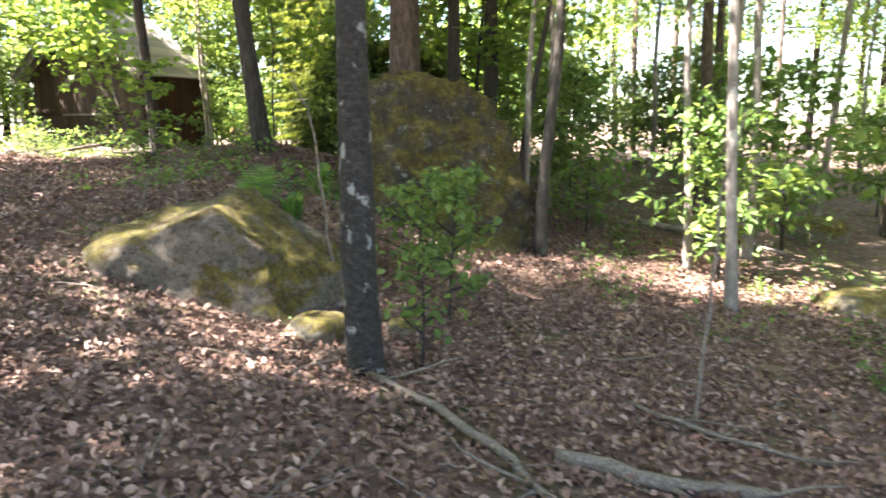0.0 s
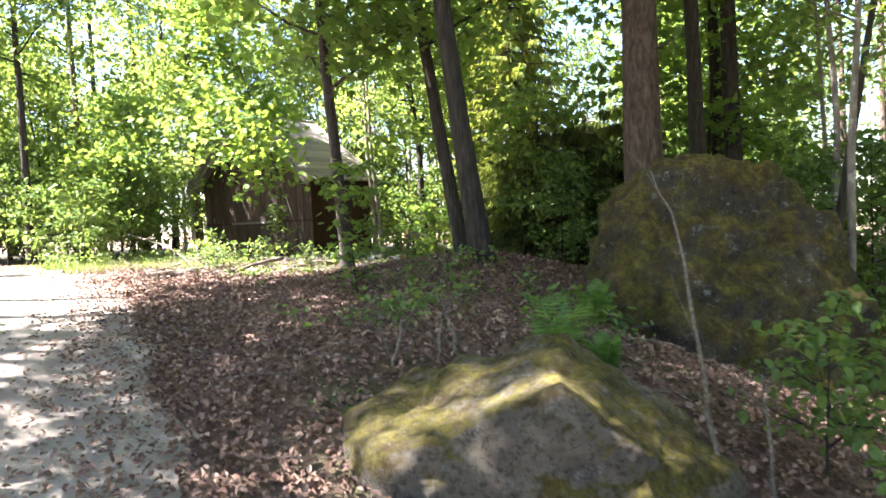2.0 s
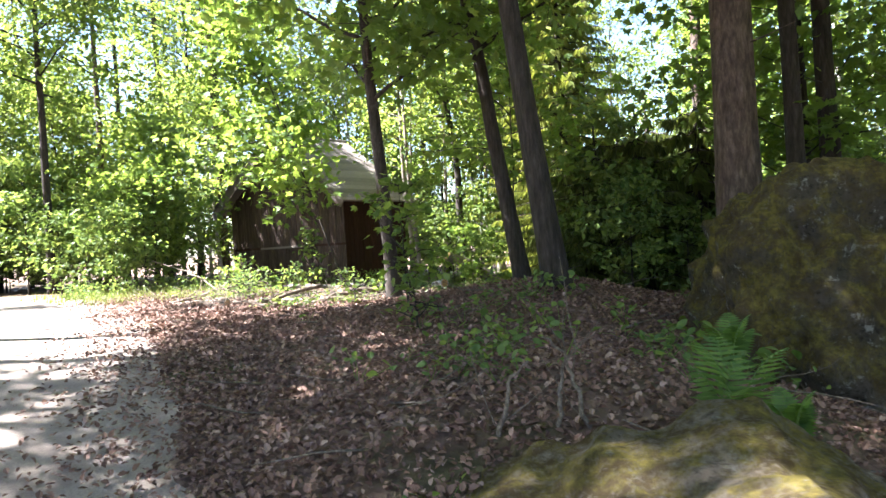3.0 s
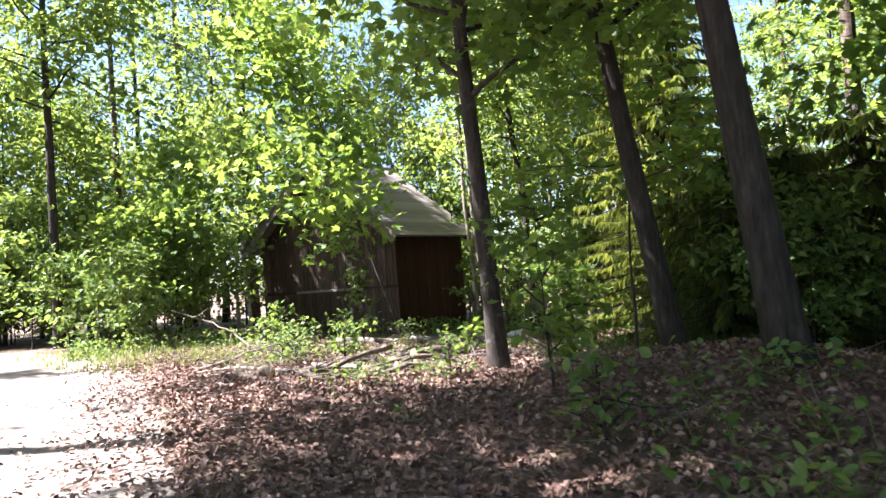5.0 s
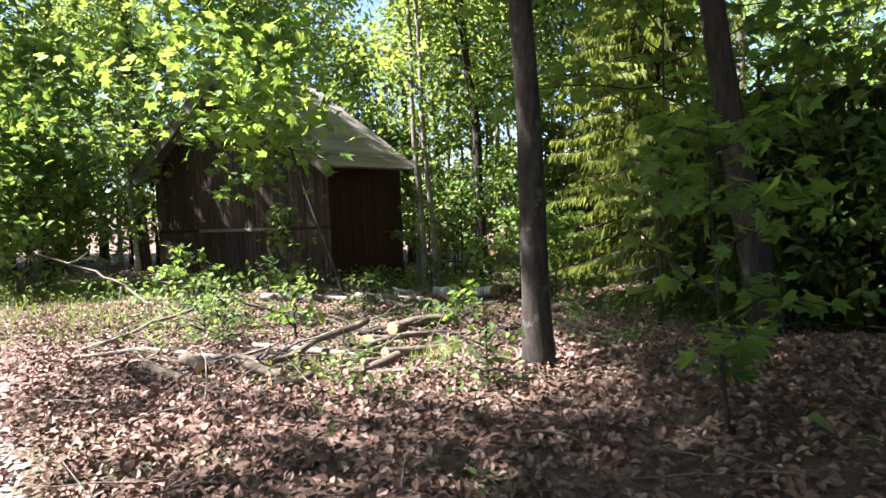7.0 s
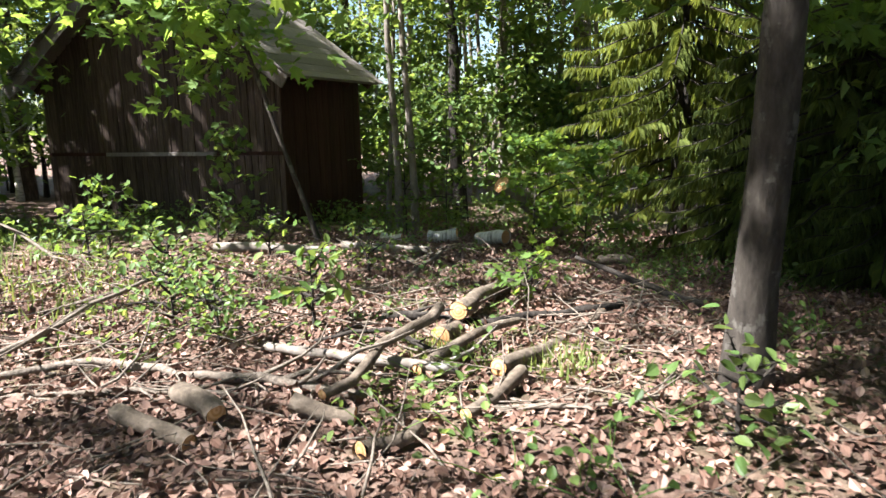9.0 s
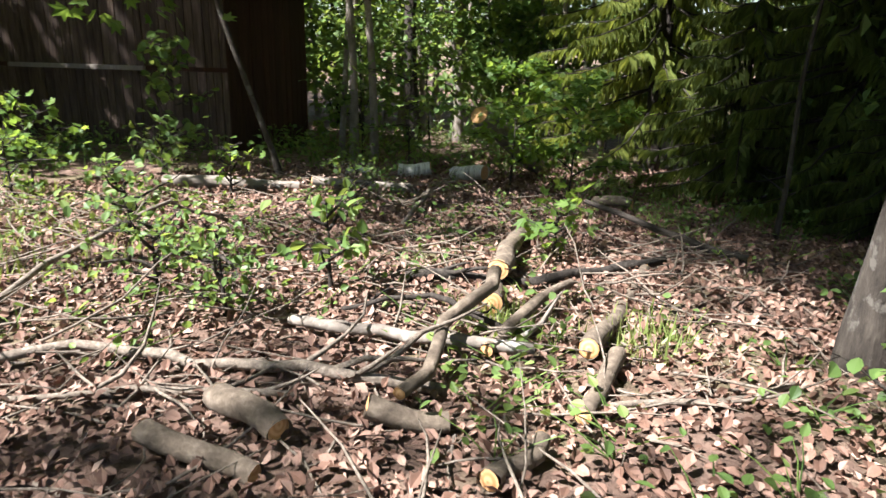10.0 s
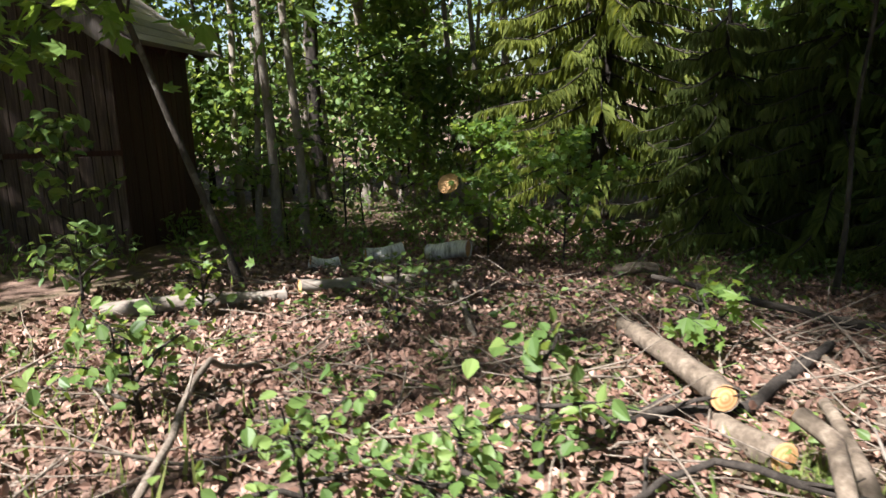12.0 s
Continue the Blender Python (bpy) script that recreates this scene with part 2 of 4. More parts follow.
STRIP = (np.array([(0.10, 0, 0), (-0.10, 0, 0), (-0.07, 1, -0.1), (0.07, 1, -0.1)]), [(0, 1, 2, 3)])
BROAD = (np.array([(0, 0, 0), (0.26, 0.18, 0.05), (0.36, 0.45, 0.08), (0.22, 0.78, 0.04), (0, 1, -0.08), (-0.22, 0.78, 0.04), (-0.36, 0.45, 0.08), (-0.26, 0.18, 0.05)]),
         [(0, 1, 2, 3, 4), (0, 4, 5, 6, 7)])


def maple_outline():
    pts = [(0, 0)]
    for ang, rad in ((-80, .45), (-62, .32), (-42, .72), (-22, .42), (0, .78), (22, .42), (42, .72), (62, .32), (80, .45)):
        pts.append((math.sin(radians(ang)) * rad, 0.22 + math.cos(radians(ang)) * rad))
    v = np.array([(x, y, 0.10 * abs(x) - 0.12 * y * y) for x, y in pts])
    return v, [(0, i, i + 1) for i in range(1, 9)]


MAPLE_LEAF = maple_outline()


def leaves(shape, rng, pos, size, outline, tilt=0.6, droop=0.0):
    """Strews leaves at the places pos: any heading, tilted at random about the level."""
    t, faces = outline
    n = len(pos)
    size = np.broadcast_to(size, (n,))
    yaw, a, b = rng.uniform(0, 2 * np.pi, n), rng.normal(-droop, tilt, n), rng.normal(0, tilt, n)
    cy, sy, ca, sa, cb, sb = np.cos(yaw), np.sin(yaw), np.cos(a), np.sin(a), np.cos(b), np.sin(b)
    x, y, z = t[None, :, 0], t[None, :, 1], t[None, :, 2]
    x, z = x * cb[:, None] + z * sb[:, None], -x * sb[:, None] + z * cb[:, None]
    y, z = y * ca[:, None] - z * sa[:, None], y * sa[:, None] + z * ca[:, None]
    x, y = x * cy[:, None] - y * sy[:, None], x * sy[:, None] + y * cy[:, None]
    v = np.stack([x, y, z], 2) * size[:, None, None] + np.asarray(pos)[:, None, :]
    k, base = t.shape[0], len(shape.v)
    shape.v.extend(map(tuple, v.reshape(-1, 3).tolist()))
    for i in range(n):
        o = base + i * k
        shape.f.extend([tuple(o + j for j in f) for f in faces])


# ---- the ground ----
def ease(t):
    t = min(1.0, max(0.0, t))
    return t * t * (3 - 2 * t)


CABIN = pose(-8.82, 21.13, 0.62, 0, 0, -25)      # the front right corner; x to the right along the front, y to the back
WIDE, DEEP, EAVE, RIDGE = 4.74, 2.5, 2.52, 4.30


def plan(u, v):
    """Place on the plan: u metres right of the line walked, v metres along it."""
    return 0.812 * u - 0.584 * v, 0.584 * u + 0.812 * v


def ground_z(x, y):
    u, v = 0.812 * x + 0.584 * y, -0.584 * x + 0.812 * y
    w = max(0.0, u - 1)
    k = 0.2 - 0.15 * ease((v - 5) / 9)
    mound = 0.6 * math.exp(-0.5 * (((x + 2.0) / 1.4) ** 2 + ((y - 8.1) / 1.1) ** 2))
    drop = 0.22 * ease((u - 4.6) / 3) * ease((v - 12) / 3)
    dip = 0.16 * math.exp(-0.5 * (((x + 1.4) / 0.95) ** 2 + ((y - 5.5) / 0.9) ** 2))
    bank = 0.6 * math.exp(-0.5 * (((x + 2.9) / 1.5) ** 2 + ((y - 11.8) / 1.5) ** 2))
    return 0.9 * ease((v - 1) / 14) - k * 4 * math.tanh(w / 4) + mound + bank - dip - drop


def relief(x, y):
    return 0.035 * noise.noise(Vector((x * 0.9, y * 0.9, 0))) + 0.02 * noise.noise(Vector((x * 3, y * 3, 5)))


def on_ground(x, y, dz=0.0):
    return Vector((x, y, ground_z(x, y) + relief(x, y) + dz))


def build_ground():
    s = Shape()
    def steps(lo, hi, fine, far):
        out = list(np.arange(lo, hi, fine))
        d = fine
        a, b = lo, hi
        left, right = [], []
        while d < 400:
            d *= 1.5
            a, b = a - d, b + d
            left.append(a), right.append(b)
        return list(reversed(left)) + out + right
    xs, ys = steps(-16, 8, 0.16, 900), steps(-3, 24, 0.16, 900)
    for y in ys:
        for x in xs:
            s.v.append((x, y, ground_z(x, y) + relief(x, y)))
    w = len(xs)
    s.f = [(j * w + i, j * w + i + 1, j * w + w + i + 1, j * w + w + i) for j in range(len(ys) - 1) for i in range(w - 1)]
    tagged(part("ground", s, FLOOR, smooth=True), "brown forest floor of soil and dead leaves", "ground", kind="structure")


ROAD_LINE = [(-1.55, -14), (-1.55, 0), (-1.5, 8), (-1.6, 14), (-2.0, 19), (-3.3, 23.5), (-6.3, 28), (-12, 32), (-22, 37)]


def road_at(t):
    t = min(max(t, 0), len(ROAD_LINE) - 1.001)
    i = int(t)
    p = [Vector(ROAD_LINE[min(max(j, 0), len(ROAD_LINE) - 1)]) for j in (i - 1, i, i + 1, i + 2)]
    f = t - i
    return 0.5 * (2 * p[1] + (p[2] - p[0]) * f + (2 * p[0] - 5 * p[1] + 4 * p[2] - p[3]) * f * f + (3 * p[1] - p[0] - 3 * p[2] + p[3]) * f ** 3)


def build_road():
    s, n, m = Shape(), 420, 22
    for i in range(n):
        t = i / (n - 1) * (len(ROAD_LINE) - 1.01)
        c, d = road_at(t), (road_at(t + 0.02) - road_at(t - 0.02)).normalized()
        for k in range(m):
            e = k / (m - 1) * 2 - 1
            width = 1.75 + 0.22 * noise.noise(Vector((t * 6, e > 0, 3))) + 0.12 * noise.noise(Vector((t * 30, e > 0, 7)))
            u, v = c.x + d.y * e * width, c.y - d.x * e * width
            x, y = plan(u, v)
            z = 0.022 * (1 - abs(e) ** 6) - 0.02 * abs(e) ** 8
            rut = -0.02 * (math.exp(-((e - 0.5) / 0.16) ** 2) + math.exp(-((e + 0.5) / 0.16) ** 2)) * (1 - abs(e) ** 4)
            s.v.append((x, y, ground_z(x, y) + relief(x, y) * (0.3 + 0.7 * abs(e)) + 0.03 * (1 - abs(e)) + z + rut))
    s.f = [(i * m + k, i * m + k + 1, i * m + m + k + 1, i * m + m + k) for i in range(n - 1) for k in range(m - 1)]
    tagged(part("road", s, ROAD, smooth=True), "pale sunlit dirt track with shallow ruts", "dirt road", kind="structure")


build_ground()
build_road()


# ---- boulders ----
def boulder_shape(radii, cuts, seed, rough, detail=5, square=0.78):
    bm = bmesh.new()
    bmesh.ops.create_icosphere(bm, subdivisions=detail, radius=1)
    s = Shape()
    o = Vector((seed * 7.3, seed * 3.1, seed))
    for v in bm.verts:
        p = v.co.normalized()
        q = Vector([math.copysign(abs(c) ** square, c) * r for c, r in zip(p, radii)])
        for n, d in cuts:
            n = Vector(n).normalized()
            over = q.dot(n) - d
            if over > 0:
                q -= n * over * 0.95
        ridge = abs(noise.noise(q * 2.3 + o)) + 0.5 * abs(noise.noise(q * 5.1 + o))
        q += p * rough * (noise.fractal(q * 1.6 + o, 0.8, 2.0, 7) + 0.5 * noise.noise(q * 0.8 + o) - 0.55 * ridge)
        s.v.append(tuple(q))
    s.f = [tuple(v.index for v in f.verts) for f in bm.faces]
    bm.free()
    return s


def boulder(name, label, x, y, radii, cuts, seed, rough, mat, z=None, turn=0, detail=5):
    z = ground_z(x, y) if z is None else z
    ob = part(name, boulder_shape(radii, cuts, seed, rough, detail), mat, smooth=True, at=pose(x, y, z, 0, 0, turn))
    return tagged(ob, label, "boulder" if radii[0] > 0.5 else "stone")


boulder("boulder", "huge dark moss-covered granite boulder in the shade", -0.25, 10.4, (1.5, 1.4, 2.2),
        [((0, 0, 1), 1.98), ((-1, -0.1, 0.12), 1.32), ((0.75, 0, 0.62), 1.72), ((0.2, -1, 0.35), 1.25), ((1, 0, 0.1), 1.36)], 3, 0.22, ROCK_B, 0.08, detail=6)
boulder("boulder", "squat granite boulder with yellow moss and lichen", -2.1, 6.45, (1.22, 1.0, 1.05),
        [((0.08, -1, 0.06), 0.84), ((0, -0.05, 1), 0.88), ((-0.30, -0.12, 0.94), 0.80), ((0.58, -0.08, 0.81), 0.86), ((-0.85, -0.5, 0.1), 1.10), ((0.8, -0.6, 0.1), 1.04), ((0, 1, 0.25), 0.6)], 11, 0.10, ROCK_A, -0.02, detail=6)
for px, py, r, sd in ((-0.98, 5.6, 0.30, 1), (-0.35, 5.9, 0.17, 2), (4.95, 8.1, 0.55, 5), (4.1, 12.3, 0.42, 6), (4.7, 11.2, 0.35, 7), (6.6, 12.5, 0.6, 8), (3.0, 13.5, 0.4, 9), (-1.46, 9.79, 0.42, 10)):
    boulder("stone", "low mossy stone half sunk in dead leaves", px, py, (r, r * 0.8, r * 0.62), [((0, 0, 1), r * 0.5)], sd, r * 0.12, ROCK_A, turn=sd * 40, detail=4)


# ---- trees ----
def wander(rng, start, way, length, n, bend, lift=0.0):
    p, d, out = Vector(start), Vector(way).normalized(), [Vector(start)]
    for _ in range(n):
        d = (d + Vector(rng.normal(0, bend, 3)) + Vector((0, 0, lift))).normalized()
        p = p + d * (length / n)
        out.append(p.copy())
    return out


def tree_shapes(seed, height, radius, base, spread, limbs, count, size, outline=OVAL, lean=(0, 0), sigma=0.3, bend=0.03, low=0.0, sides=10, flare=1.35, fine=True, west=False):
    """Trunk, limbs and crown of one broad-leaved tree that stands at the origin."""
    rng = np.random.default_rng(seed)
    trunk, arms, crown = Shape(), [], Shape()
    n = 14
    pts = [Vector((lean[0] * i / n * height + bend * height * 0.3 * (noise.noise(Vector((seed, i * 0.35, 0))) - noise.noise(Vector((seed, 0, 0)))),
                   lean[1] * i / n * height + bend * height * 0.3 * (noise.noise(Vector((seed, i * 0.35, 9))) - noise.noise(Vector((seed, 0, 9)))),
                   -0.15 + (height + 0.15) * i / n)) for i in range(n + 1)]
    pts.insert(1, pts[0].lerp(pts[1], 0.35))
    radii = [radius * (1 - 0.85 * max(0, p.z) / height) * (1 + (flare - 1) * math.exp(-max(0, p.z) / 0.25)) for p in pts]
    trunk.tube(pts, radii, sides, 0.10)
    places = []
    for k in range(limbs):
        f = (k + rng.uniform(0.2, 0.8)) / limbs
        h = base + (height * 0.97 - base) * f
        i = max(j for j in range(len(pts)) if pts[j].z <= h)
        q = pts[i].lerp(pts[min(i + 1, len(pts) - 1)], 0.5)
        q = Vector((q.x, q.y, h))
        a = k * 2.4 + rng.uniform(-0.4, 0.4)
        if west:
            a = math.pi + 0.6 * (a % (2 * math.pi) - math.pi)
        reach = spread * (0.35 + 0.75 * math.sin(math.pi * min(1, 0.25 + 0.75 * f)) ) * rng.uniform(0.7, 1.15)
        arm = wander(rng, q, (math.cos(a), math.sin(a), rng.uniform(0.15, 0.7) - low), reach, 6, 0.14, 0.02)
        r0 = max(0.012, radius * 0.32 * (1 - 0.7 * f))
        limb = Shape().tube(arm, [r0 * (1 - 0.85 * j / 6) for j in range(7)], 5 if fine else 3, 0, False)
        arms.append(limb)
        for j in range(2, 7):
            for _ in range(2):
                b = rng.uniform(0, 2 * np.pi)
                twig = wander(rng, arm[j], (math.cos(b), math.sin(b), rng.uniform(-0.25, 0.35)), reach * rng.uniform(0.18, 0.36), 3, 0.2)
                if fine:
                    limb.tube(twig, [r0 * 0.25, r0 * 0.2, r0 * 0.15, r0 * 0.08], 3, 0, False)
                places += twig[1:]
    places = np.array(places)
    pick = places[rng.integers(0, len(places), count)]
    pos = pick + rng.normal(0, 1, (count, 3)) * np.array([sigma, sigma, sigma * 0.55])
    leaves(crown, rng, pos, rng.uniform(0.7, 1.25, count) * size, outline, 0.55, 0.25)
    return trunk, arms, crown


def tree(name, label, category, at, shapes, bark, leaf, group="", limbs=True):
    """limbs: each limb a part of its own; else the far tree's branchwork is one mesh."""
    t = thing(name, label, category, at, group)
    part("trunk", shapes[0], bark, t, smooth=True)
    if limbs:
        for limb in shapes[1]:
            part("limb", limb, bark, t, smooth=True)
    else:
        joined = Shape()
        for limb in shapes[1]:
            joined.add(limb.v, limb.f)
        tagged(part("branchwork", joined, bark, t, smooth=True), kind="stuff")
    part("crown", shapes[2], leaf, t)
    return t


def stand(x, y, turn=0, scale=1.0, dz=0.0):
    return Matrix.Translation(on_ground(x, y, dz)) @ pose(0, 0, 0, 0, 0, turn) @ Matrix.Scale(scale, 4)


def spruce_shapes(seed, height, reach, start, radius):
    rng = np.random.default_rng(seed)
    trunk, arms, crown = Shape(), [], Shape()
    trunk.tube([(0, 0, -0.15), (0, 0, 0.2), (0.03, 0, height * 0.4), (0, 0.04, height)], [radius * 1.3, radius, radius * 0.65, 0.02], 10, 0.08)
    z = start
    while z < height - 0.3:
        length = reach * (1 - z / height) ** 0.75 + 0.15
        for k in range(6):
            a = k * 1.047 + z * 3 + rng.uniform(-0.3, 0.3)
            l = length * rng.uniform(0.75, 1.1)
            pts = [Vector((math.cos(a) * l * f, math.sin(a) * l * f, z + rng.uniform(-0.05, 0.05) - l * (0.42 * f - 0.16 * f * f))) for f in (0, 0.25, 0.5, 0.75, 1)]
            arms.append(Shape().tube(pts, [0.02, 0.016, 0.012, 0.008, 0.004], 4, 0, False))
            for f in np.linspace(0.12, 1, int(14 + l * 18)):
                i = min(3, int(f * 4))
                p = pts[i].lerp(pts[i + 1], f * 4 - i)
                for sd in (-1, 1):
                    b = a + sd * rng.uniform(0.5, 1.2)
                    tl = rng.uniform(0.18, 0.42) * (1.2 - 0.6 * f)
                    d = Vector((math.cos(b), math.sin(b), -rng.uniform(0.3, 1.3))).normalized()
                    q = p + d * tl * 0.55
                    e = q + Vector((d.x * 0.3, d.y * 0.3, -0.9)) * tl * 0.5
                    c = Vector((-d.y, d.x, 0)).normalized() * rng.uniform(0.008, 0.016)
                    g = Vector((0, 0, 0.012))
                    crown.add([tuple(p), tuple(q + c), tuple(e), tuple(q - c)], [(0, 1, 2), (0, 2, 3)])
                    crown.add([tuple(p), tuple(q + g), tuple(e), tuple(q - g)], [(0, 1, 2, 3)])
        z += rng.uniform(0.20, 0.32)
    return trunk, arms, crown


def pine_shapes(seed, height, radius, lean=(0, 0)):
    rng = np.random.default_rng(seed)
    trunk, arms, crown = Shape(), [], Shape()
    pts = [Vector((lean[0] * h + 0.12 * noise.noise(Vector((seed, h * 0.3, 0))), lean[1] * h, h)) for h in np.linspace(0, height, 14)]
    pts.insert(0, Vector((0, 0, -0.2)))
    trunk.tube(pts, [radius * (1 - 0.75 * max(0, p.z) / height) * (1 + 0.35 * math.exp(-max(0, p.z) / 0.2)) for p in pts], 12, 0.12)
    places = []
    for k in range(26):
        h = height * rng.uniform(0.55, 0.98)
        a = rng.uniform(0, 6.28)
        arm = wander(rng, (lean[0] * h, lean[1] * h, h), (math.cos(a), math.sin(a), 0.25), rng.uniform(1.0, 2.4), 5, 0.15)
        arms.append(Shape().tube(arm, [0.035, 0.03, 0.024, 0.018, 0.012, 0.006], 4, 0, False))
        places += arm[2:]
    for k in range(9):
        h = height * rng.uniform(0.15, 0.55)
        a = rng.uniform(0, 6.28)
        arm = wander(rng, (lean[0] * h, lean[1] * h, h), (math.cos(a), math.sin(a), -0.1), rng.uniform(0.5, 1.6), 4, 0.15)
        arms.append(Shape().tube(arm, [0.016, 0.013, 0.01, 0.007, 0.003], 4, 0, False))
    places = np.array(places)
    pick = places[rng.integers(0, len(places), 2600)] + rng.normal(0, 0.28, (2600, 3))
    leaves(crown, rng, pick, rng.uniform(0.16, 0.28, len(pick)), STRIP, 0.9)
    return trunk, arms, crown


# trees that stand by the track, each at its own place
tree("deciduous_tree", "dark lichen-spotted trunk of a young tree beside the boulder", "tree", stand(-0.52, 4.72),
     tree_shapes(21, 11, 0.125, 4.6, 3.5, 22, 7000, 0.15, OVAL, (-0.03, 0.0), flare=1.15, sides=16), BARK_SPOT, LEAF)
tree("maple_tree", "slim young maple with big lobed leaves", "tree", stand(-5.45, 13.65),
     tree_shapes(22, 10, 0.11, 2.9, 3.3, 32, 8500, 0.20, MAPLE_LEAF, (-0.02, -0.12), 0.36, sides=14, flare=1.35), BARK_MID, MAPLE)
tree("deciduous_tree", "straight dark trunk leaning slightly at the woodland edge", "tree", stand(-2.9, 11.6),
     tree_shapes(23, 13, 0.15, 3.8, 4.0, 30, 11000, 0.18, OVAL, (-0.12, 0.01), bend=0.01), BARK, LEAF)
tree("deciduous_tree", "leaning slim dark trunk with leafy limbs", "tree", stand(-3.5, 14.1),
     tree_shapes(24, 12, 0.13, 3.6, 3.2, 24, 8000, 0.17, OVAL, (-0.15, 0.01), bend=0.01), BARK, LEAF)
tree("pine_tree", "thick rough-barked conifer trunk behind the boulder", "tree", stand(-0.66, 12.7), pine_shapes(25, 17, 0.30), BARK_PINE, PINE)
tree("pine_tree", "slim dark conifer trunk behind the boulder", "tree", stand(0.95, 14.5), pine_shapes(26, 15, 0.16), BARK, PINE)
tree("deciduous_tree", "slim forked grey trunk beside the boulder", "tree", stand(1.35, 9.6),
     tree_shapes(27, 10, 0.085, 4.2, 2.5, 16, 4400, 0.15, OVAL, (0.05, 0.0)), BARK_MID, LEAF)
tree("deciduous_tree", "thin dark stem leaning away from the boulder", "tree", stand(1.0, 10.9),
     tree_shapes(30, 8, 0.06, 4.4, 1.8, 10, 1200, 0.15, OVAL, (0.17, 0.0)), BARK, LEAF)

tree("pine_tree", "pale thick trunk standing behind the clearing", "tree", stand(-2.7, 26.4), pine_shapes(28, 16, 0.21, (-0.03, 0)), BARK_PALE, PINE)
tree("deciduous_tree", "dark straight trunk standing behind the clearing", "tree", stand(-5.95, 23.1),
     tree_shapes(29, 11, 0.12, 4.0, 2.2, 14, 3000, 0.16, OVAL, (-0.05, 0.0)), BARK, LEAF)
# low spruces added to fill the shaded edge, needles darkened to match
low_spruce = tree("spruce_tree", "low dense spruce with shade-darkened needles at the wood's edge", "tree", stand(-2.3, 17.5, 40), spruce_shapes(35, 3.4, 1.7, 0.15, 0.05), BARK, NEEDLE_SHADED, "low spruces in the shade", False)
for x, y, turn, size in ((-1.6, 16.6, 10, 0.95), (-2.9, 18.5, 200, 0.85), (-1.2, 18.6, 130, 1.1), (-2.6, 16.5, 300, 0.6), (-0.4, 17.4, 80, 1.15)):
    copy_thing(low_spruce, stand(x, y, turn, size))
SPRUCE_A = spruce_shapes(31, 10, 2.2, 0.9, 0.14)
spruce_a = tree("spruce_tree", "young spruce with drooping yellow-green branches", "tree", stand(-3.0, 20.4), SPRUCE_A, BARK, NEEDLE, "spruces at the clearing's edge", False)
tree("maple_tree", "young low maple with broad leaves in front of the spruce", "tree", stand(-3.9, 16.4),
     tree_shapes(33, 5.0, 0.024, 2.0, 2.0, 16, 1300, 0.18, MAPLE_LEAF, (0.03, -0.03), 0.28), BARK_MID, MAPLE)
dark_maple = tree("maple_tree", "low spreading maple in the shade of the wood's edge", "tree", stand(0.7, 15.4),
                  tree_shapes(34, 7.0, 0.05, 1.5, 2.3, 24, 3200, 0.19, MAPLE_LEAF, (0.03, -0.02), 0.34), BARK, MAPLE)
copy_thing(dark_maple, stand(1.6, 18.0, 120, 0.95))

# the wood all round
wood_rng = np.random.default_rng(77)
KINDS = []
for i, (h, r, base, spread, cnt, size) in enumerate(((13, 0.13, 2.2, 2.9, 3100, 0.215), (11, 0.10, 1.6, 2.5, 3000, 0.20), (15, 0.16, 3.5, 3.2, 3200, 0.225), (9, 0.08, 1.0, 2.1, 3400, 0.17), (10, 0.06, 3.6, 1.7, 1300, 0.16), (7, 0.06, 0.3, 2.0, 3800, 0.18))):
    KINDS.append(tree_shapes(40 + i, h, r, base, spread, 20, cnt, size, OVAL, (0.02 * (i - 1), 0.01), 0.36, sides=8, fine=False))
PINES = [pine_shapes(50, 17, 0.17), pine_shapes(51, 15, 0.13, (0.02, 0.01))]
SHRUBS = [tree_shapes(60 + i, h, 0.022, 0.25, sp, 12, cnt, size, ol, (0.03, 0), 0.2, sides=5, fine=False) for i, (h, sp, cnt, size, ol) in
          enumerate(((2.6, 1.0, 950, 0.165, OVAL), (1.7, 0.8, 300, 0.15, MAPLE_LEAF), (3.6, 1.3, 1250, 0.185, OVAL)))]


def wood_tree(i):
    bark = (BARK, BARK_PALE, BARK, BARK_BIRCH, BARK_PALE, BARK)[i]
    words = ("tall slim broad-leaved tree of the sunlit wood", "young pale-barked tree of the sunlit wood", "tall dark broad-leaved tree of the wood", "young birch with white bark", "slender pale stem with a thin crown", "bushy young tree leafed down to the ground")[i]
    return lambda m: (tree("birch_tree" if i == 3 else "deciduous_tree", words, "tree", m, KINDS[i], bark, LEAF, "trees of the wood", False))


def wood_pine(i):
    return lambda m: (tree("pine_tree", "tall bare-stemmed pine of the wood", "tree", m, PINES[i], BARK_PINE, PINE, "pines of the wood", False))


def wood_shrub(i):
    return lambda m: (tree("shrub", ("leafy green hazel shrub in the undergrowth", "low maple sapling with lobed leaves", "tall leafy shrub in the undergrowth")[i], "shrub", m, SHRUBS[i], BARK, UNDER, "shrubs of the wood", False))


def grow_all(makers, spots):
    """Builds one of each kind, and copies it to the other spots of its kind."""
    first, home = {}, {}
    for x, y, k, turn, sc in spots:
        m = stand(x, y, turn, sc)
        if k in first:
            copy_thing(first[k], m)
        else:
            first[k], home[k] = makers[k](Matrix.Identity(4)), m
    for k, ob in first.items():
        ob.matrix_basis = home[k]


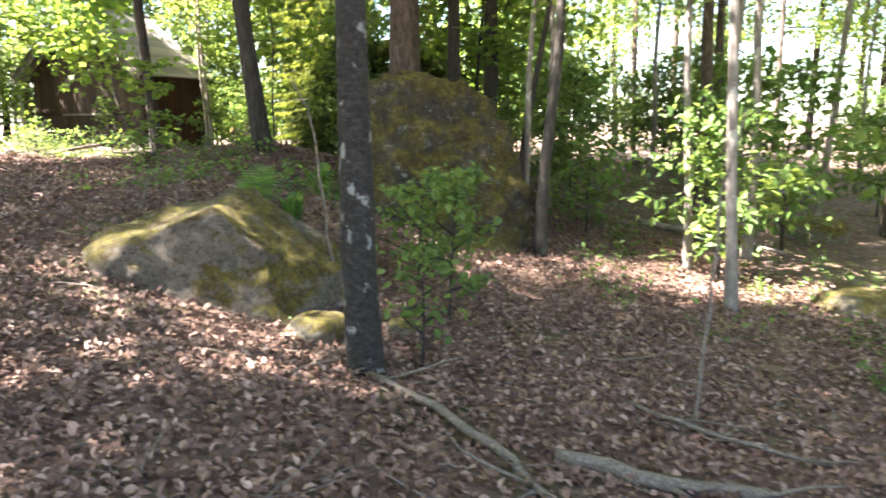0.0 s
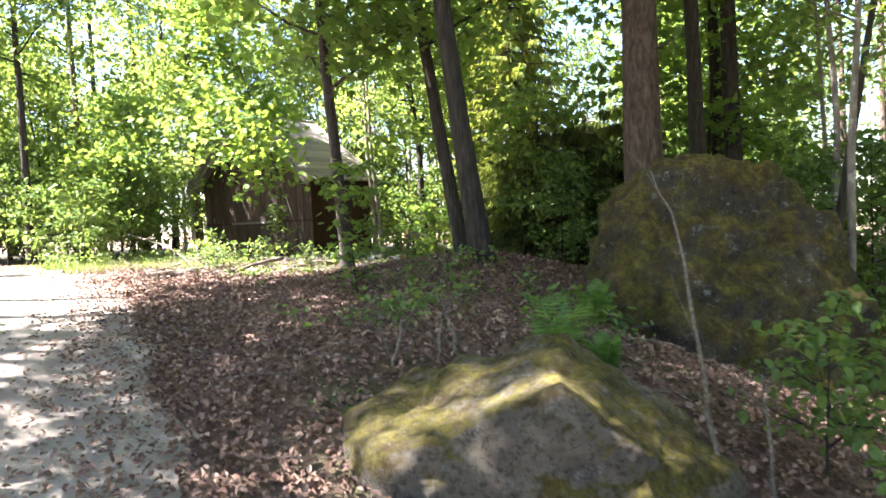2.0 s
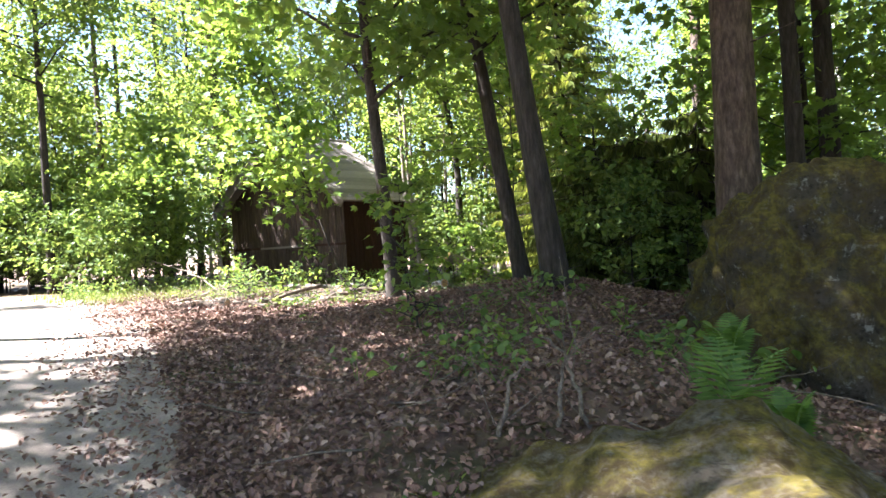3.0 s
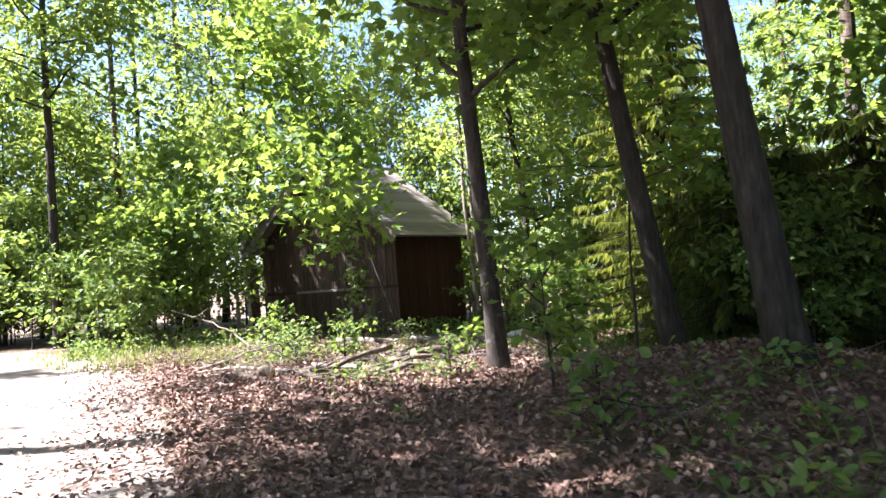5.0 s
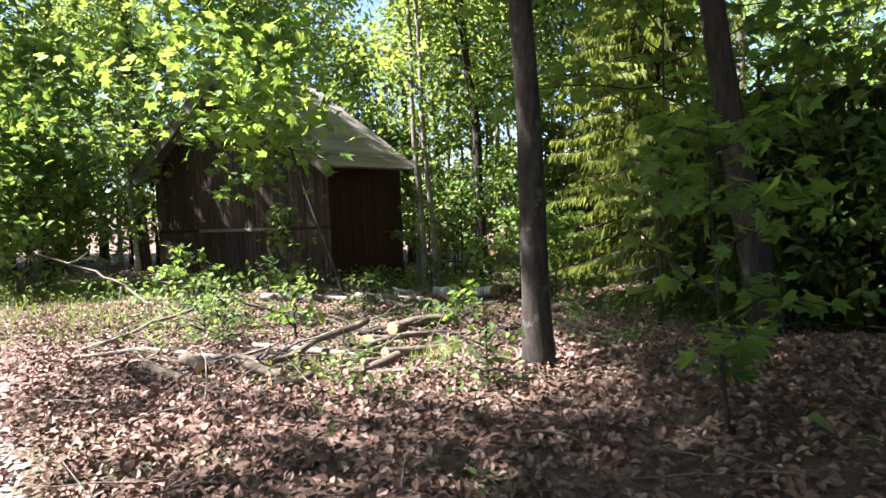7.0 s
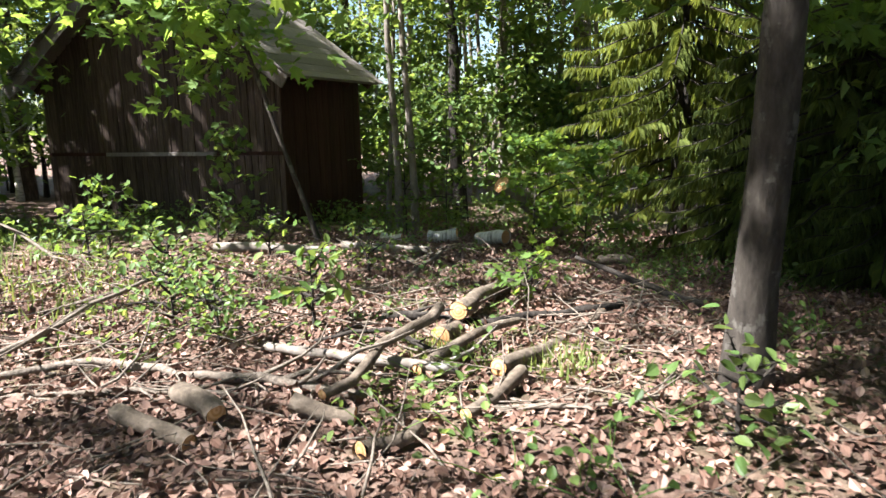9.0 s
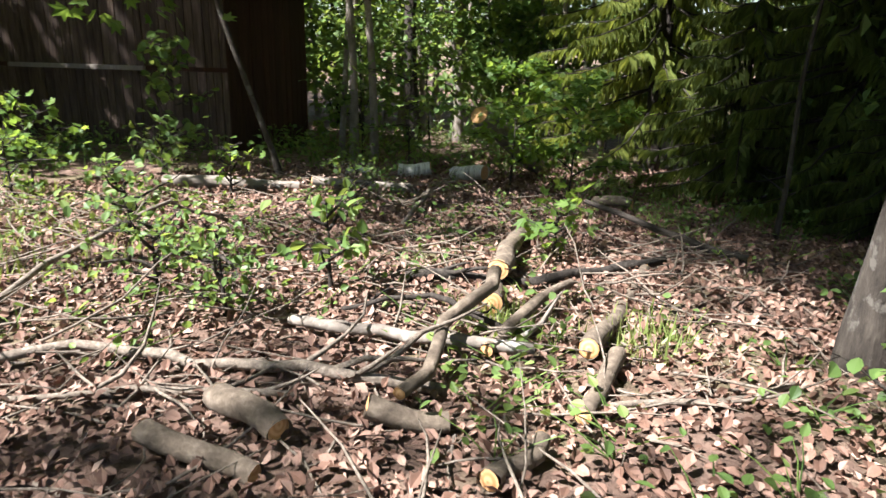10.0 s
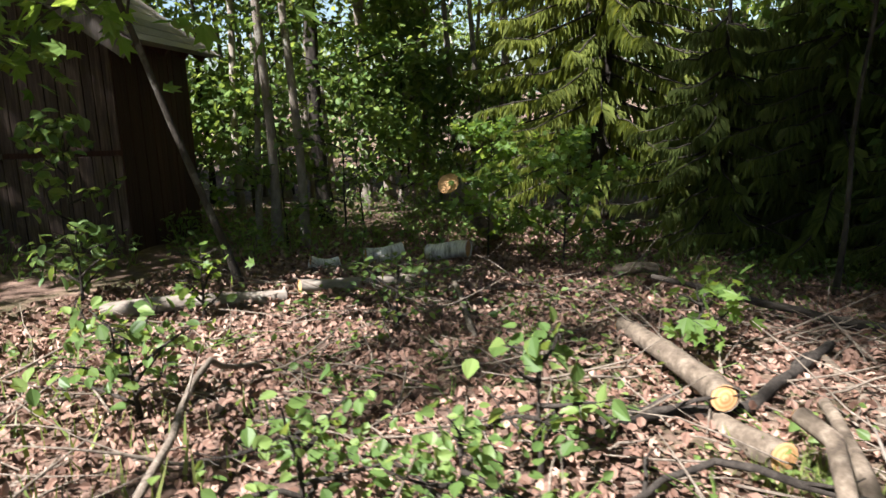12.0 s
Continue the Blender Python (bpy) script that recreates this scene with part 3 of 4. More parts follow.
def spread(n, box, gap, rng, keep):
    """n random places (u, v) in a box of the plan, at least gap apart."""
    out, tries = [], 0
    while len(out) < n and tries < n * 60:
        tries += 1
        u, v = rng.uniform(box[0], box[1]), rng.uniform(box[2], box[3])
        x, y = plan(u, v)
        if keep(u, v, x, y) and all((x - a) ** 2 + (y - b) ** 2 > gap * gap for a, b in out):
            out.append((x, y))
    return out


def clear_of_cabin(x, y, m=1.2):
    a, b = x + 8.82, y - 21.13
    p, q = a * 0.906 - b * 0.423, a * 0.423 + b * 0.906
    return not (-WIDE - 0.4 - m < p < 0.5 + m and -0.5 - m < q < DEEP + 0.4 + m)


def in_wood(u, v, x, y):
    if not clear_of_cabin(x, y):
        return False
    if -9.5 < u < 1.8 and v < 26:
        return False                      # track and verge
    if u <= -9.5 and 10 < v < 20:
        return u < -16                    # open sky over the clearing
    if 1.0 < u < 9.5 and 9.5 < v < 22.5:
        return False                      # clearing and its dark edge
    if 1.0 < u < 7 and -4 < v < 9.5:
        return False                      # boulders
    if -12 < u < 1.8 and 26 < v < 31:
        return False
    return True


# out of view left of the track; added so their crowns shade the ground
TALL = tree_shapes(48, 19, 0.17, 10.2, 3.5, 30, 12500, 0.22, OVAL, (0.0, 0.0), 0.4, fine=False)
tall = tree("deciduous_tree", "tall dense-crowned tree out of view, added to shade the ground", "tree", stand(*plan(-6.0, 15.3), 0, 1.08), TALL, BARK, LEAF, "tall trees by the track", False)
copy_thing(tall, stand(*plan(-8.2, 12.7), 80, 0.86))
copy_thing(tall, stand(*plan(-5.6, 6.2), 200))
# added to block sun and sky over the dark edge and cabin front
DENSE = tree_shapes(47, 17, 0.15, 6.3, 3.9, 34, 12000, 0.26, OVAL, (0.0, 0.0), 0.42, fine=False)
dense = tree("deciduous_tree", "tall broad-leaved tree with a dense wide crown, added for shade", "tree", stand(0.2, 13.4, 30, 0.9), DENSE, BARK, LEAF, "dense trees of the wood's edge", False)
for u, v, turn, size in ((10.2, 12.4, 250, 1.0),):
    copy_thing(dense, stand(*plan(u, v), turn, size))
copy_thing(dense, stand(-17.2, 20.4, 100, 0.95))
# unseen; height and place chosen so the shadow lands right of the track
HIGH = tree_shapes(46, 25, 0.17, 18.0, 2.6, 20, 7000, 0.24, OVAL, (0.0, 0.0), 0.4, fine=False)
high = tree("deciduous_tree", "very tall unseen tree with a narrow crown, added for shade", "tree", stand(*plan(-6.9, 21.5), 60), HIGH, BARK, LEAF, "tall trees by the track", False)
for u, v, turn, size in ((-7.8, 9.6, 10, 0.86), (-6.8, 14.2, 250, 0.95)):
    copy_thing(high, stand(*plan(u, v), turn, size))
# open crowns outside the view, there only to break up the sun
THIN = tree_shapes(49, 14.0, 0.13, 6.0, 3.2, 18, 1500, 0.24, OVAL, (0.0, 0.0), 0.26, fine=False)
thin = tree("deciduous_tree", "tall open-crowned tree out of view, added to dapple the ground", "tree", stand(*plan(-5.4, 6.3), 150), THIN, BARK, LEAF, "tall trees by the track", False)
copy_thing(tall, stand(*plan(-8.7, 5.0), 150, 0.95))
copy_thing(thin, stand(*plan(-11.2, 10.8), 300))

spots = []
# unseen trees left of the track, added to throw dappled shade across it
for k, (u, v) in enumerate(((-6.8, -3.5), (-8.4, 0.5), (-10.5, 3.6), (-9.6, 7.6), (-12, 10), (-4.9, -7))):
    spots.append((*plan(u, v), (2, 0, 2, 0)[k % 4], 60 * k, 1.0 + 0.03 * (k % 4)))
spots += [(*plan(-5.2, 7.6), 3, 30, 0.9), (*plan(-7.6, 9.4), 3, 140, 0.85)]
for (x, y) in spread(12, (15, 34, -16, 14), 2.8, wood_rng, in_wood) + spread(19, (2, 34, 14, 40), 2.6, wood_rng, in_wood) + \
        spread(18, (-16, 3, 28, 44), 2.4, wood_rng, in_wood) + spread(18, (-30, -7, 18, 40), 2.6, wood_rng, in_wood):
    spots.append((x, y, int(wood_rng.integers(0, 4)), wood_rng.uniform(0, 360), wood_rng.uniform(0.8, 1.2)))
for (x, y) in spread(36, (7, 24, -8, 13), 1.5, wood_rng, in_wood) + spread(10, (4, 16, 22, 30), 1.6, wood_rng, in_wood):
    spots.append((x, y, 4, wood_rng.uniform(0, 360), wood_rng.uniform(0.8, 1.3)))
for (x, y) in spread(14, (-13, 2, 29.5, 36), 1.8, wood_rng, in_wood) + spread(8, (-16, -7, 21, 29), 1.8, wood_rng, lambda u, v, x, y: u < -6.5 - 0.8 * (v - 21)) + \
        spread(4, (9, 22, -4, 20), 2.2, wood_rng, in_wood) + spread(6, (2, 10, 24, 31), 2.0, wood_rng, in_wood):
    spots.append((x, y, 5, wood_rng.uniform(0, 360), wood_rng.uniform(0.8, 1.2)))
for k in range(17):
    spots.append((-7.3 + 4.6 * ((k * 0.618) % 1), 21.2 + 6.5 * ((k * 0.382 + 0.1) % 1), 4, 47 * k, 0.75 + 0.05 * (k % 7)))
grow_all([wood_tree(i) for i in range(6)], spots)
spots = [(x, y, int(wood_rng.integers(0, 2)), wood_rng.uniform(0, 360), wood_rng.uniform(0.85, 1.15)) for x, y in
         spread(16, (8.5, 30, -10, 30), 3, wood_rng, in_wood) + spread(10, (-26, 6, 27, 44), 3, wood_rng, in_wood)]
grow_all([wood_pine(i) for i in range(2)], spots)
spots = [(x, y, int(wood_rng.integers(0, 3)), wood_rng.uniform(0, 360), wood_rng.uniform(0.7, 1.2)) for x, y in
         spread(28, (8, 22, -5, 14), 1.5, wood_rng, in_wood) + spread(26, (3, 20, 22.5, 34), 1.4, wood_rng, in_wood) +
         spread(60, (-18, 1, 20, 35), 1.2, wood_rng, lambda u, v, x, y: clear_of_cabin(x, y, 0.3) and (v > 31 - 0.35 * (u + 6) if u > -12 else v > 36) or u < -6 - 0.8 * (v - 20) and v < 30)]
spots += [(*plan(9.6 + 7 * ((k * 0.618) % 1), 10 + 12 * ((k * 0.382) % 1)), (0, 2, 0)[k % 3], 40 * k, 0.8 + 0.06 * (k % 5)) for k in range(18)]
spots += [(x, y, k % 3, 70 * k, 0.75 + 0.1 * (k % 4)) for k, (x, y) in enumerate(((-1.9, 15.0), (-0.9, 15.9), (-2.0, 16.6), (-0.6, 18.8), (-1.6, 19.6), (-4.6, 23.4), (-6.7, 25.6), (-5.5, 26.6), (-3.0, 23.8), (-7.2, 27.2), (-2.0, 18.6)))]
for k in range(26):
    q = 4.7 + 2.6 * k / 26
    c, d = road_at(q), (road_at(q + 0.05) - road_at(q - 0.05)).normalized()
    off = 2.5 + 0.9 * (k % 3)
    x, y = plan(c.x + d.y * off, c.y - d.x * off)
    if clear_of_cabin(x, y, 0.2):
        spots.append((x, y, (0, 2, 0, 1)[k % 4], 50 * k, 0.8 + 0.08 * (k % 5)))
grow_all([wood_shrub(i) for i in range(3)], spots)


# ---- the cabin ----


def build_cabin():
    c = thing("cabin", "old weathered red wooden cabin with a grey pitched roof", "cabin", CABIN)
    r = random.Random(5)
    core = Shape()                                # the inner leaf of the walls, a gabled shell
    for lo, hi in (((-WIDE, 0.03, -0.2), (0, 0.12, EAVE)), ((-WIDE, DEEP - 0.12, -0.2), (0, DEEP - 0.03, EAVE)),
                   ((-WIDE + 0.03, 0.12, -0.2), (-WIDE + 0.12, DEEP - 0.12, EAVE)), ((-0.12, 0.12, -0.2), (-0.03, DEEP - 0.12, EAVE))):
        core.box(lo, hi)
    for y0, y1 in ((0.03, 0.12), (DEEP - 0.12, DEEP - 0.03)):
        core.add([(-WIDE, y0, EAVE), (0, y0, EAVE), (-WIDE / 2, y0, RIDGE - 0.06), (-WIDE, y1, EAVE), (0, y1, EAVE), (-WIDE / 2, y1, RIDGE - 0.06)],
                 [(0, 1, 2), (5, 4, 3), (0, 2, 5, 3), (1, 4, 5, 2)])
    part("wall", core, PLANK_SHADED, c, "dark board wall behind the cladding")
    x = -WIDE
    while x < -0.02:                              # upright boards on the front, in two tiers
        w = min(r.uniform(0.10, 0.15), -x)
        top = EAVE + (RIDGE - EAVE) * (1 - abs(x + w / 2 + WIDE / 2) / (WIDE / 2)) - 0.05
        part("plank", Shape().box((x + 0.006, -0.004 - r.uniform(0, 0.014), 1.22), (x + w - 0.006, 0.026, top)), PLANK, c)
        part("plank", Shape().box((x + 0.006, 0.0 - r.uniform(0, 0.012), -0.15 + r.uniform(0, 0.1)), (x + w - 0.006, 0.026, 1.16)), PLANK, c)
        x += w
    part("sill_board", Shape().box((-WIDE * 0.72, -0.06, 1.16), (-WIDE * 0.26, 0.0, 1.22)), ROOF, c, "weathered horizontal board across the front")
    y = 0.0
    while y < DEEP - 0.02:
        w = min(r.uniform(0.14, 0.19), DEEP - y)
        for xa, xb in ((-0.03, 0.004 + r.uniform(0, 0.01)), (-WIDE - 0.004 - r.uniform(0, 0.01), -WIDE + 0.03)):
            part("plank", Shape().box((xa, y + 0.006, -0.15), (xb, y + w - 0.006, EAVE + 0.02)), PLANK_SHADED, c)
        y += w
    slope = math.atan2(RIDGE - EAVE, WIDE / 2)
    run = math.hypot(WIDE / 2, RIDGE - EAVE) * (WIDE / 2 + 0.35) / (WIDE / 2)
    for side in (1, -1):
        def down(d, y, h):
            return (-WIDE / 2 + side * (d * math.cos(slope) + h * math.sin(slope)), y, RIDGE + 0.02 - d * math.sin(slope) + h * math.cos(slope))
        def slab(d0, d1, y0, y1, h0, h1):
            v = [down(d, y, h) for h in (h0, h1) for d, y in ((d0, y0), (d1, y0), (d1, y1), (d0, y1))]
            return Shape().add(v, [(0, 3, 2, 1), (4, 5, 6, 7), (0, 1, 5, 4), (1, 2, 6, 5), (2, 3, 7, 6), (3, 0, 4, 7)])
        part("roof", slab(0, run, -0.38, DEEP + 0.12, 0, 0.05), ROOF, c, "grey roofing felt on boards", at=None)
        d = 0.02
        while d < run:                            # lapped roofing courses with uneven ends
            part("roof_board", slab(d, min(d + 0.20, run + 0.05), -0.40 - r.uniform(0, 0.12), DEEP + 0.14 + r.uniform(0, 0.06), 0.054 + r.uniform(0, 0.006), 0.072 + r.uniform(0, 0.01)), ROOF, c)
            d += 0.205
        part("rake_board", slab(0.0, run + 0.04, -0.415, -0.385, -0.16, 0.04), ROOF, c, "grey board along the gable edge")
        for k in range(4):
            yy = 0.1 + k * 0.75
            part("rafter", slab(run - 0.5, run - 0.03, yy, yy + 0.07, -0.11, -0.004), PLANK_SHADED, c)
    part("ridge_cap", Shape().tube([(-WIDE / 2, -0.42, RIDGE + 0.09), (-WIDE / 2, DEEP + 0.16, RIDGE + 0.09)], [0.06, 0.06], 8), ROOF, c)
    return c


build_cabin()
# ---- felled wood in the clearing ----
def log(label, a, b, r0, r1, bark=BARK_LOG, name="log", bow=0.03, group="felled logs", sides=12, seed=0):
    """A felled log from a to b, lying on the ground or on what is named; its sawn ends are parts."""
    a, b = Vector(a), Vector(b)
    way = (b - a).normalized()
    m = way.to_track_quat('Z', 'X').to_matrix().to_4x4()
    m.translation = a
    length = (b - a).length
    n = max(4, int(length / 0.18))
    pts = [(bow * math.sin(3.1 * i / n + seed) - bow * math.sin(seed), bow * noise.noise(Vector((seed, i * 0.5, 0))), length * i / n) for i in range(n + 1)]
    radii = [r0 + (r1 - r0) * i / n for i in range(n + 1)]
    t = thing(name, label, "log", m, group)
    part("bark", Shape().tube(pts, radii, sides, 0.22, False), bark, t, smooth=True)
    for p, r, e in ((pts[0], r0, -1), (pts[-1], r1, 1)):
        ring = [(p[0] + 0.97 * r * math.cos(k * 2 * math.pi / sides), p[1] + 0.97 * r * math.sin(k * 2 * math.pi / sides), p[2] - e * 0.004) for k in range(sides)]
        disc = Shape().add(ring + [(p[0], p[1], p[2] + e * 0.006)], [(k, (k + 1) % sides, sides) if e > 0 else ((k + 1) % sides, k, sides) for k in range(sides)])
        part("cut_end", disc, CUT, t, "pale orange sawn end")
    return t


def lie(x, y, r):
    return on_ground(x, y, r * 0.9 + 0.03)


log("long straight grey log lying in the clearing", lie(-9.25, 18.3, .06), lie(-7.95, 18.2, .06), 0.065, 0.058, BARK_PALE, seed=1)
log("straight grey log lying in the clearing", lie(-7.83, 18.24, .06), lie(-6.82, 18.28, .06), 0.062, 0.058, BARK_PALE, seed=2)
log("short birch log with white bark", lie(-7.4, 19.35, .06), lie(-7.12, 19.3, .06), 0.06, 0.06, BARK_BIRCH, seed=3)
log("short thick birch log with white bark", lie(-6.78, 19.5, .09), lie(-6.4, 19.4, .09), 0.085, 0.08, BARK_BIRCH, seed=4)
log("short birch log with a fresh sawn end", lie(-6.1, 19.42, .09), lie(-5.8, 19.1, .09), 0.088, 0.09, BARK_BIRCH, seed=5)
log("short grey log in the shade", lie(-4.95, 17.85, .06), lie(-4.66, 17.58, .06), 0.06, 0.055, seed=6)
log("barked log with an orange sawn end", lie(-6.82, 14.98, .06) + Vector((0, 0, 0.05)), lie(-6.24, 16.3, .06), 0.066, 0.055, seed=7)
log("thick crooked limb under the log", lie(-6.98, 14.55, .07), lie(-6.8, 15.1, .07), 0.065, 0.06, seed=8, bow=0.05)
log("forked felled limb with a splintered sawn end", lie(-6.72, 13.85, .07), lie(-5.72, 15.25, .05), 0.05, 0.036, seed=9, bow=0.06)
log("short bent limb lying among leaves", lie(-6.95, 13.35, .02), lie(-6.6, 13.8, .02), 0.034, 0.04, seed=10)
log("dark crooked limb half raised off the leaves", lie(-7.62, 13.55, .06), lie(-6.98, 14.5, .08) + Vector((0, 0, 0.05)), 0.028, 0.036, BARK_LOG, seed=11, bow=0.07)
log("grey limb lying across the leaves", lie(-7.15, 14.02, .03), lie(-6.45, 14.75, .03), 0.036, 0.026, seed=12, bow=0.05)
log("short stubby log among leaves", lie(-8.28, 13.55, .06), lie(-8.06, 13.32, .06), 0.054, 0.05, BARK_LOG, seed=13)
log("pale short log among leaves", lie(-8.5, 13.35, .05), lie(-8.13, 13.13, .05), 0.042, 0.04, BARK_LOG, seed=14)
log("short split log among leaves", lie(-7.75, 13.45, .06), lie(-7.45, 13.4, .06), 0.048, 0.042, seed=15)
log("short limb at the edge of the track", lie(-7.42, 12.98, .03), lie(-7.17, 13.18, .03), 0.04, 0.03, seed=16)
log("dead grey limb lying in the shade", lie(-4.9, 15.3, .03), lie(-5.5, 16.8, .03), 0.032, 0.02, BARK, seed=17, bow=0.08)
log("broken trunk leaning with a fresh sawn end up", (-5.78, 19.55, 1.39), (-4.75, 20.35, 0.6), 0.125, 0.15, BARK_PALE, seed=18)


def branch(label, pts, r0, r1, mat=TWIG, twigs=0, seed=0, name="fallen_branch"):
    """A fallen branch over the places pts (x, y, height above the ground)."""
    rng = np.random.default_rng(seed)
    way = [on_ground(x, y, h) for x, y, h in pts]
    fine = []
    for a, b in zip(way, way[1:]):
        for f in (0, 0.25, 0.5, 0.75):
            fine.append(a.lerp(b, f) + Vector(rng.normal(0, 0.010, 3)))
    fine.append(way[-1])
    s = Shape().tube(fine, [r0 + (r1 - r0) * i / (len(fine) - 1) for i in range(len(fine))], 7, 0.2)
    bough = tagged(part(name, s, mat, smooth=True), label, "branch", "fallen branches")
    for _ in range(twigs):
        i = int(rng.integers(1, len(fine) - 1))
        d = (fine[i + 1] - fine[i - 1]).normalized() + Vector((rng.uniform(-1, 1), rng.uniform(-1, 1), rng.uniform(-0.05, 0.4)))
        tw = wander(rng, fine[i], d, rng.uniform(0.2, 0.7), 4, 0.2)
        q = max(0.004, r1 * 0.6)
        part("twig", Shape().tube(tw, [q, q * 0.9, q * 0.7, q * 0.5, q * 0.25], 4), mat, bough, smooth=True)
    return bough


branch("long pale bare branch lying on dead leaves", [(-9.6, 14.0, .03), (-8.94, 14.22, .06), (-8.4, 14.0, .04), (-7.87, 13.85, .05), (-7.4, 13.7, .02)], 0.022, 0.028, twigs=5, seed=1)
branch("second pale branch lying alongside", [(-9.3, 13.75, .03), (-8.6, 13.75, .04), (-8.0, 13.65, .03)], 0.012, 0.018, twigs=4, seed=2)
branch("pale broken branch crossing the logs", [(-8.05, 14.45, .07), (-7.5, 14.15, .09), (-6.92, 14.0, .05)], 0.028, 0.034, twigs=2, seed=3, mat=BARK_PALE)
branch("arched bare branch propped off the ground", [(-9.6, 14.3, .05), (-9.2, 15.3, .22), (-8.85, 16.2, .30), (-8.5, 16.6, .05)], 0.02, 0.012, twigs=5, seed=4)
branch("short pale stick propped up", [(-7.15, 16.65, .02), (-6.73, 17.7, .12)], 0.025, 0.02, seed=5)
branch("dark branch lying behind the logs", [(-7.35, 15.18, .05), (-6.6, 15.0, .04), (-5.54, 15.33, .05)], 0.035, 0.03, mat=BARK, twigs=4, seed=6)
branch("thin branch lying near the maple", [(-7.0, 13.5, .02), (-6.4, 13.38, .04), (-5.9, 13.5, .03)], 0.016, 0.014, twigs=4, seed=7)
branch("curved dark branch over the logs", [(-7.75, 14.65, .04), (-7.3, 14.6, .12), (-7.0, 14.15, .10)], 0.012, 0.018, mat=BARK, twigs=3, seed=8)
branch("pale dead limb lying on the forest floor", [(-0.5, 4.6, .04), (-0.05, 3.9, .06), (0.35, 3.3, .04), (0.5, 2.9, .02)], 0.028, 0.022, twigs=5, seed=9)
branch("thick rotten branch on the forest floor", [(0.6, 3.45, .05), (1.1, 3.3, .06), (1.7, 3.35, .04)], 0.05, 0.035, twigs=5, seed=10)
branch("dead branch on the forest floor", [(1.3, 4.6, .03), (1.75, 4.1, .06), (2.3, 3.9, .03)], 0.018, 0.012, twigs=5, seed=11)
branch("bright broken branch at the edge of the wood", [(3.4, 12.2, .05), (4.4, 11.4, .12), (5.4, 10.9, .05)], 0.05, 0.03, twigs=6, seed=12, mat=BARK_PALE)
branch("bare brushwood branch rising out of the weeds", [(-12.6, 18.2, .75), (-11.6, 18.0, .5), (-11.0, 17.8, .25), (-10.6, 17.6, .02)], 0.012, 0.02, twigs=5, seed=13)
for i, (px, py, h, dx) in enumerate(((-3.12, 7.2, .42, .2), (-2.78, 7.3, .4, .07), (-0.97, 6.35, 1.9, -.35), (-0.66, 6.55, .75, -.05), (1.62, 4.3, 2.1, .2), (-2.6, 7.3, .5, -.25))):
    branch("bare pale stem standing out of the leaves", [(px, py, -.05), (px + dx * .3, py, h * .4), (px + dx * .5, py + .05, h * .75), (px + dx, py, h)], 0.016, 0.006, twigs=3, seed=30 + i, name="bare_stem")


# ---- ferns, saplings, undergrowth ----
def fern_frond(length, seed):
    rng = np.random.default_rng(seed)
    s = Shape()
    pts = [Vector((0, length * (0.75 * f - 0.1 * f * f), length * (0.95 * f - 0.55 * f * f))) for f in np.linspace(0, 1, 12)]
    s.tube(pts, [0.005 - 0.0035 * i / 11 for i in range(12)], 4)
    for i in range(1, 19):
        f = i / 19
        j = min(10, int(f * 11))
        p = pts[j].lerp(pts[j + 1], f * 11 - j)
        w = length * 0.20 * math.sin(math.pi * (0.12 + 0.86 * f)) ** 0.9
        for sd in (-1, 1):
            d, t = Vector((sd * w, w * 0.35, -w * 0.2)), (pts[j + 1] - pts[j]).normalized() * (0.006 + 0.008 * (1 - f))
            s.add([tuple(p - t), tuple(p + d * 0.55 - t * 1.1), tuple(p + d), tuple(p + d * 0.55 + t * 1.1), tuple(p + t)], [(0, 1, 2, 3, 4)])
    return s


def fern(x, y, size, seed, label):
    r = random.Random(seed)
    t = thing("fern", label, "fern", Matrix.Translation(on_ground(x, y)), "ferns")
    kinds = [fern_frond(size, seed).mesh("frond", FERN), fern_frond(size * 0.8, seed + 1).mesh("frond", FERN)]
    for k in range(6):
        f = new("frond", kinds[k % 2])
        f.parent = t
        f.matrix_basis = pose(0, 0, 0, r.uniform(28, 52), 0, k * 60 + r.uniform(-14, 14))


fern(-1.9, 7.1, 0.95, 3, "tall green fern growing behind the mossy boulder")
fern(-1.55, 7.3, 0.55, 8, "green fern growing behind the mossy boulder")
fern(-1.55, 8.9, 0.65, 9, "green fern in the shade of the great boulder")


def sapling(label, x, y, height, spread_, count, size, outline, leaf, seed, limbs=9):
    return tree("sapling", label, "sapling", stand(x, y, seed * 50), tree_shapes(seed, height, 0.012, height * 0.12, spread_, limbs, count, size, outline, (0.05, 0.02), 0.07, sides=5), BARK, leaf, "saplings", False)


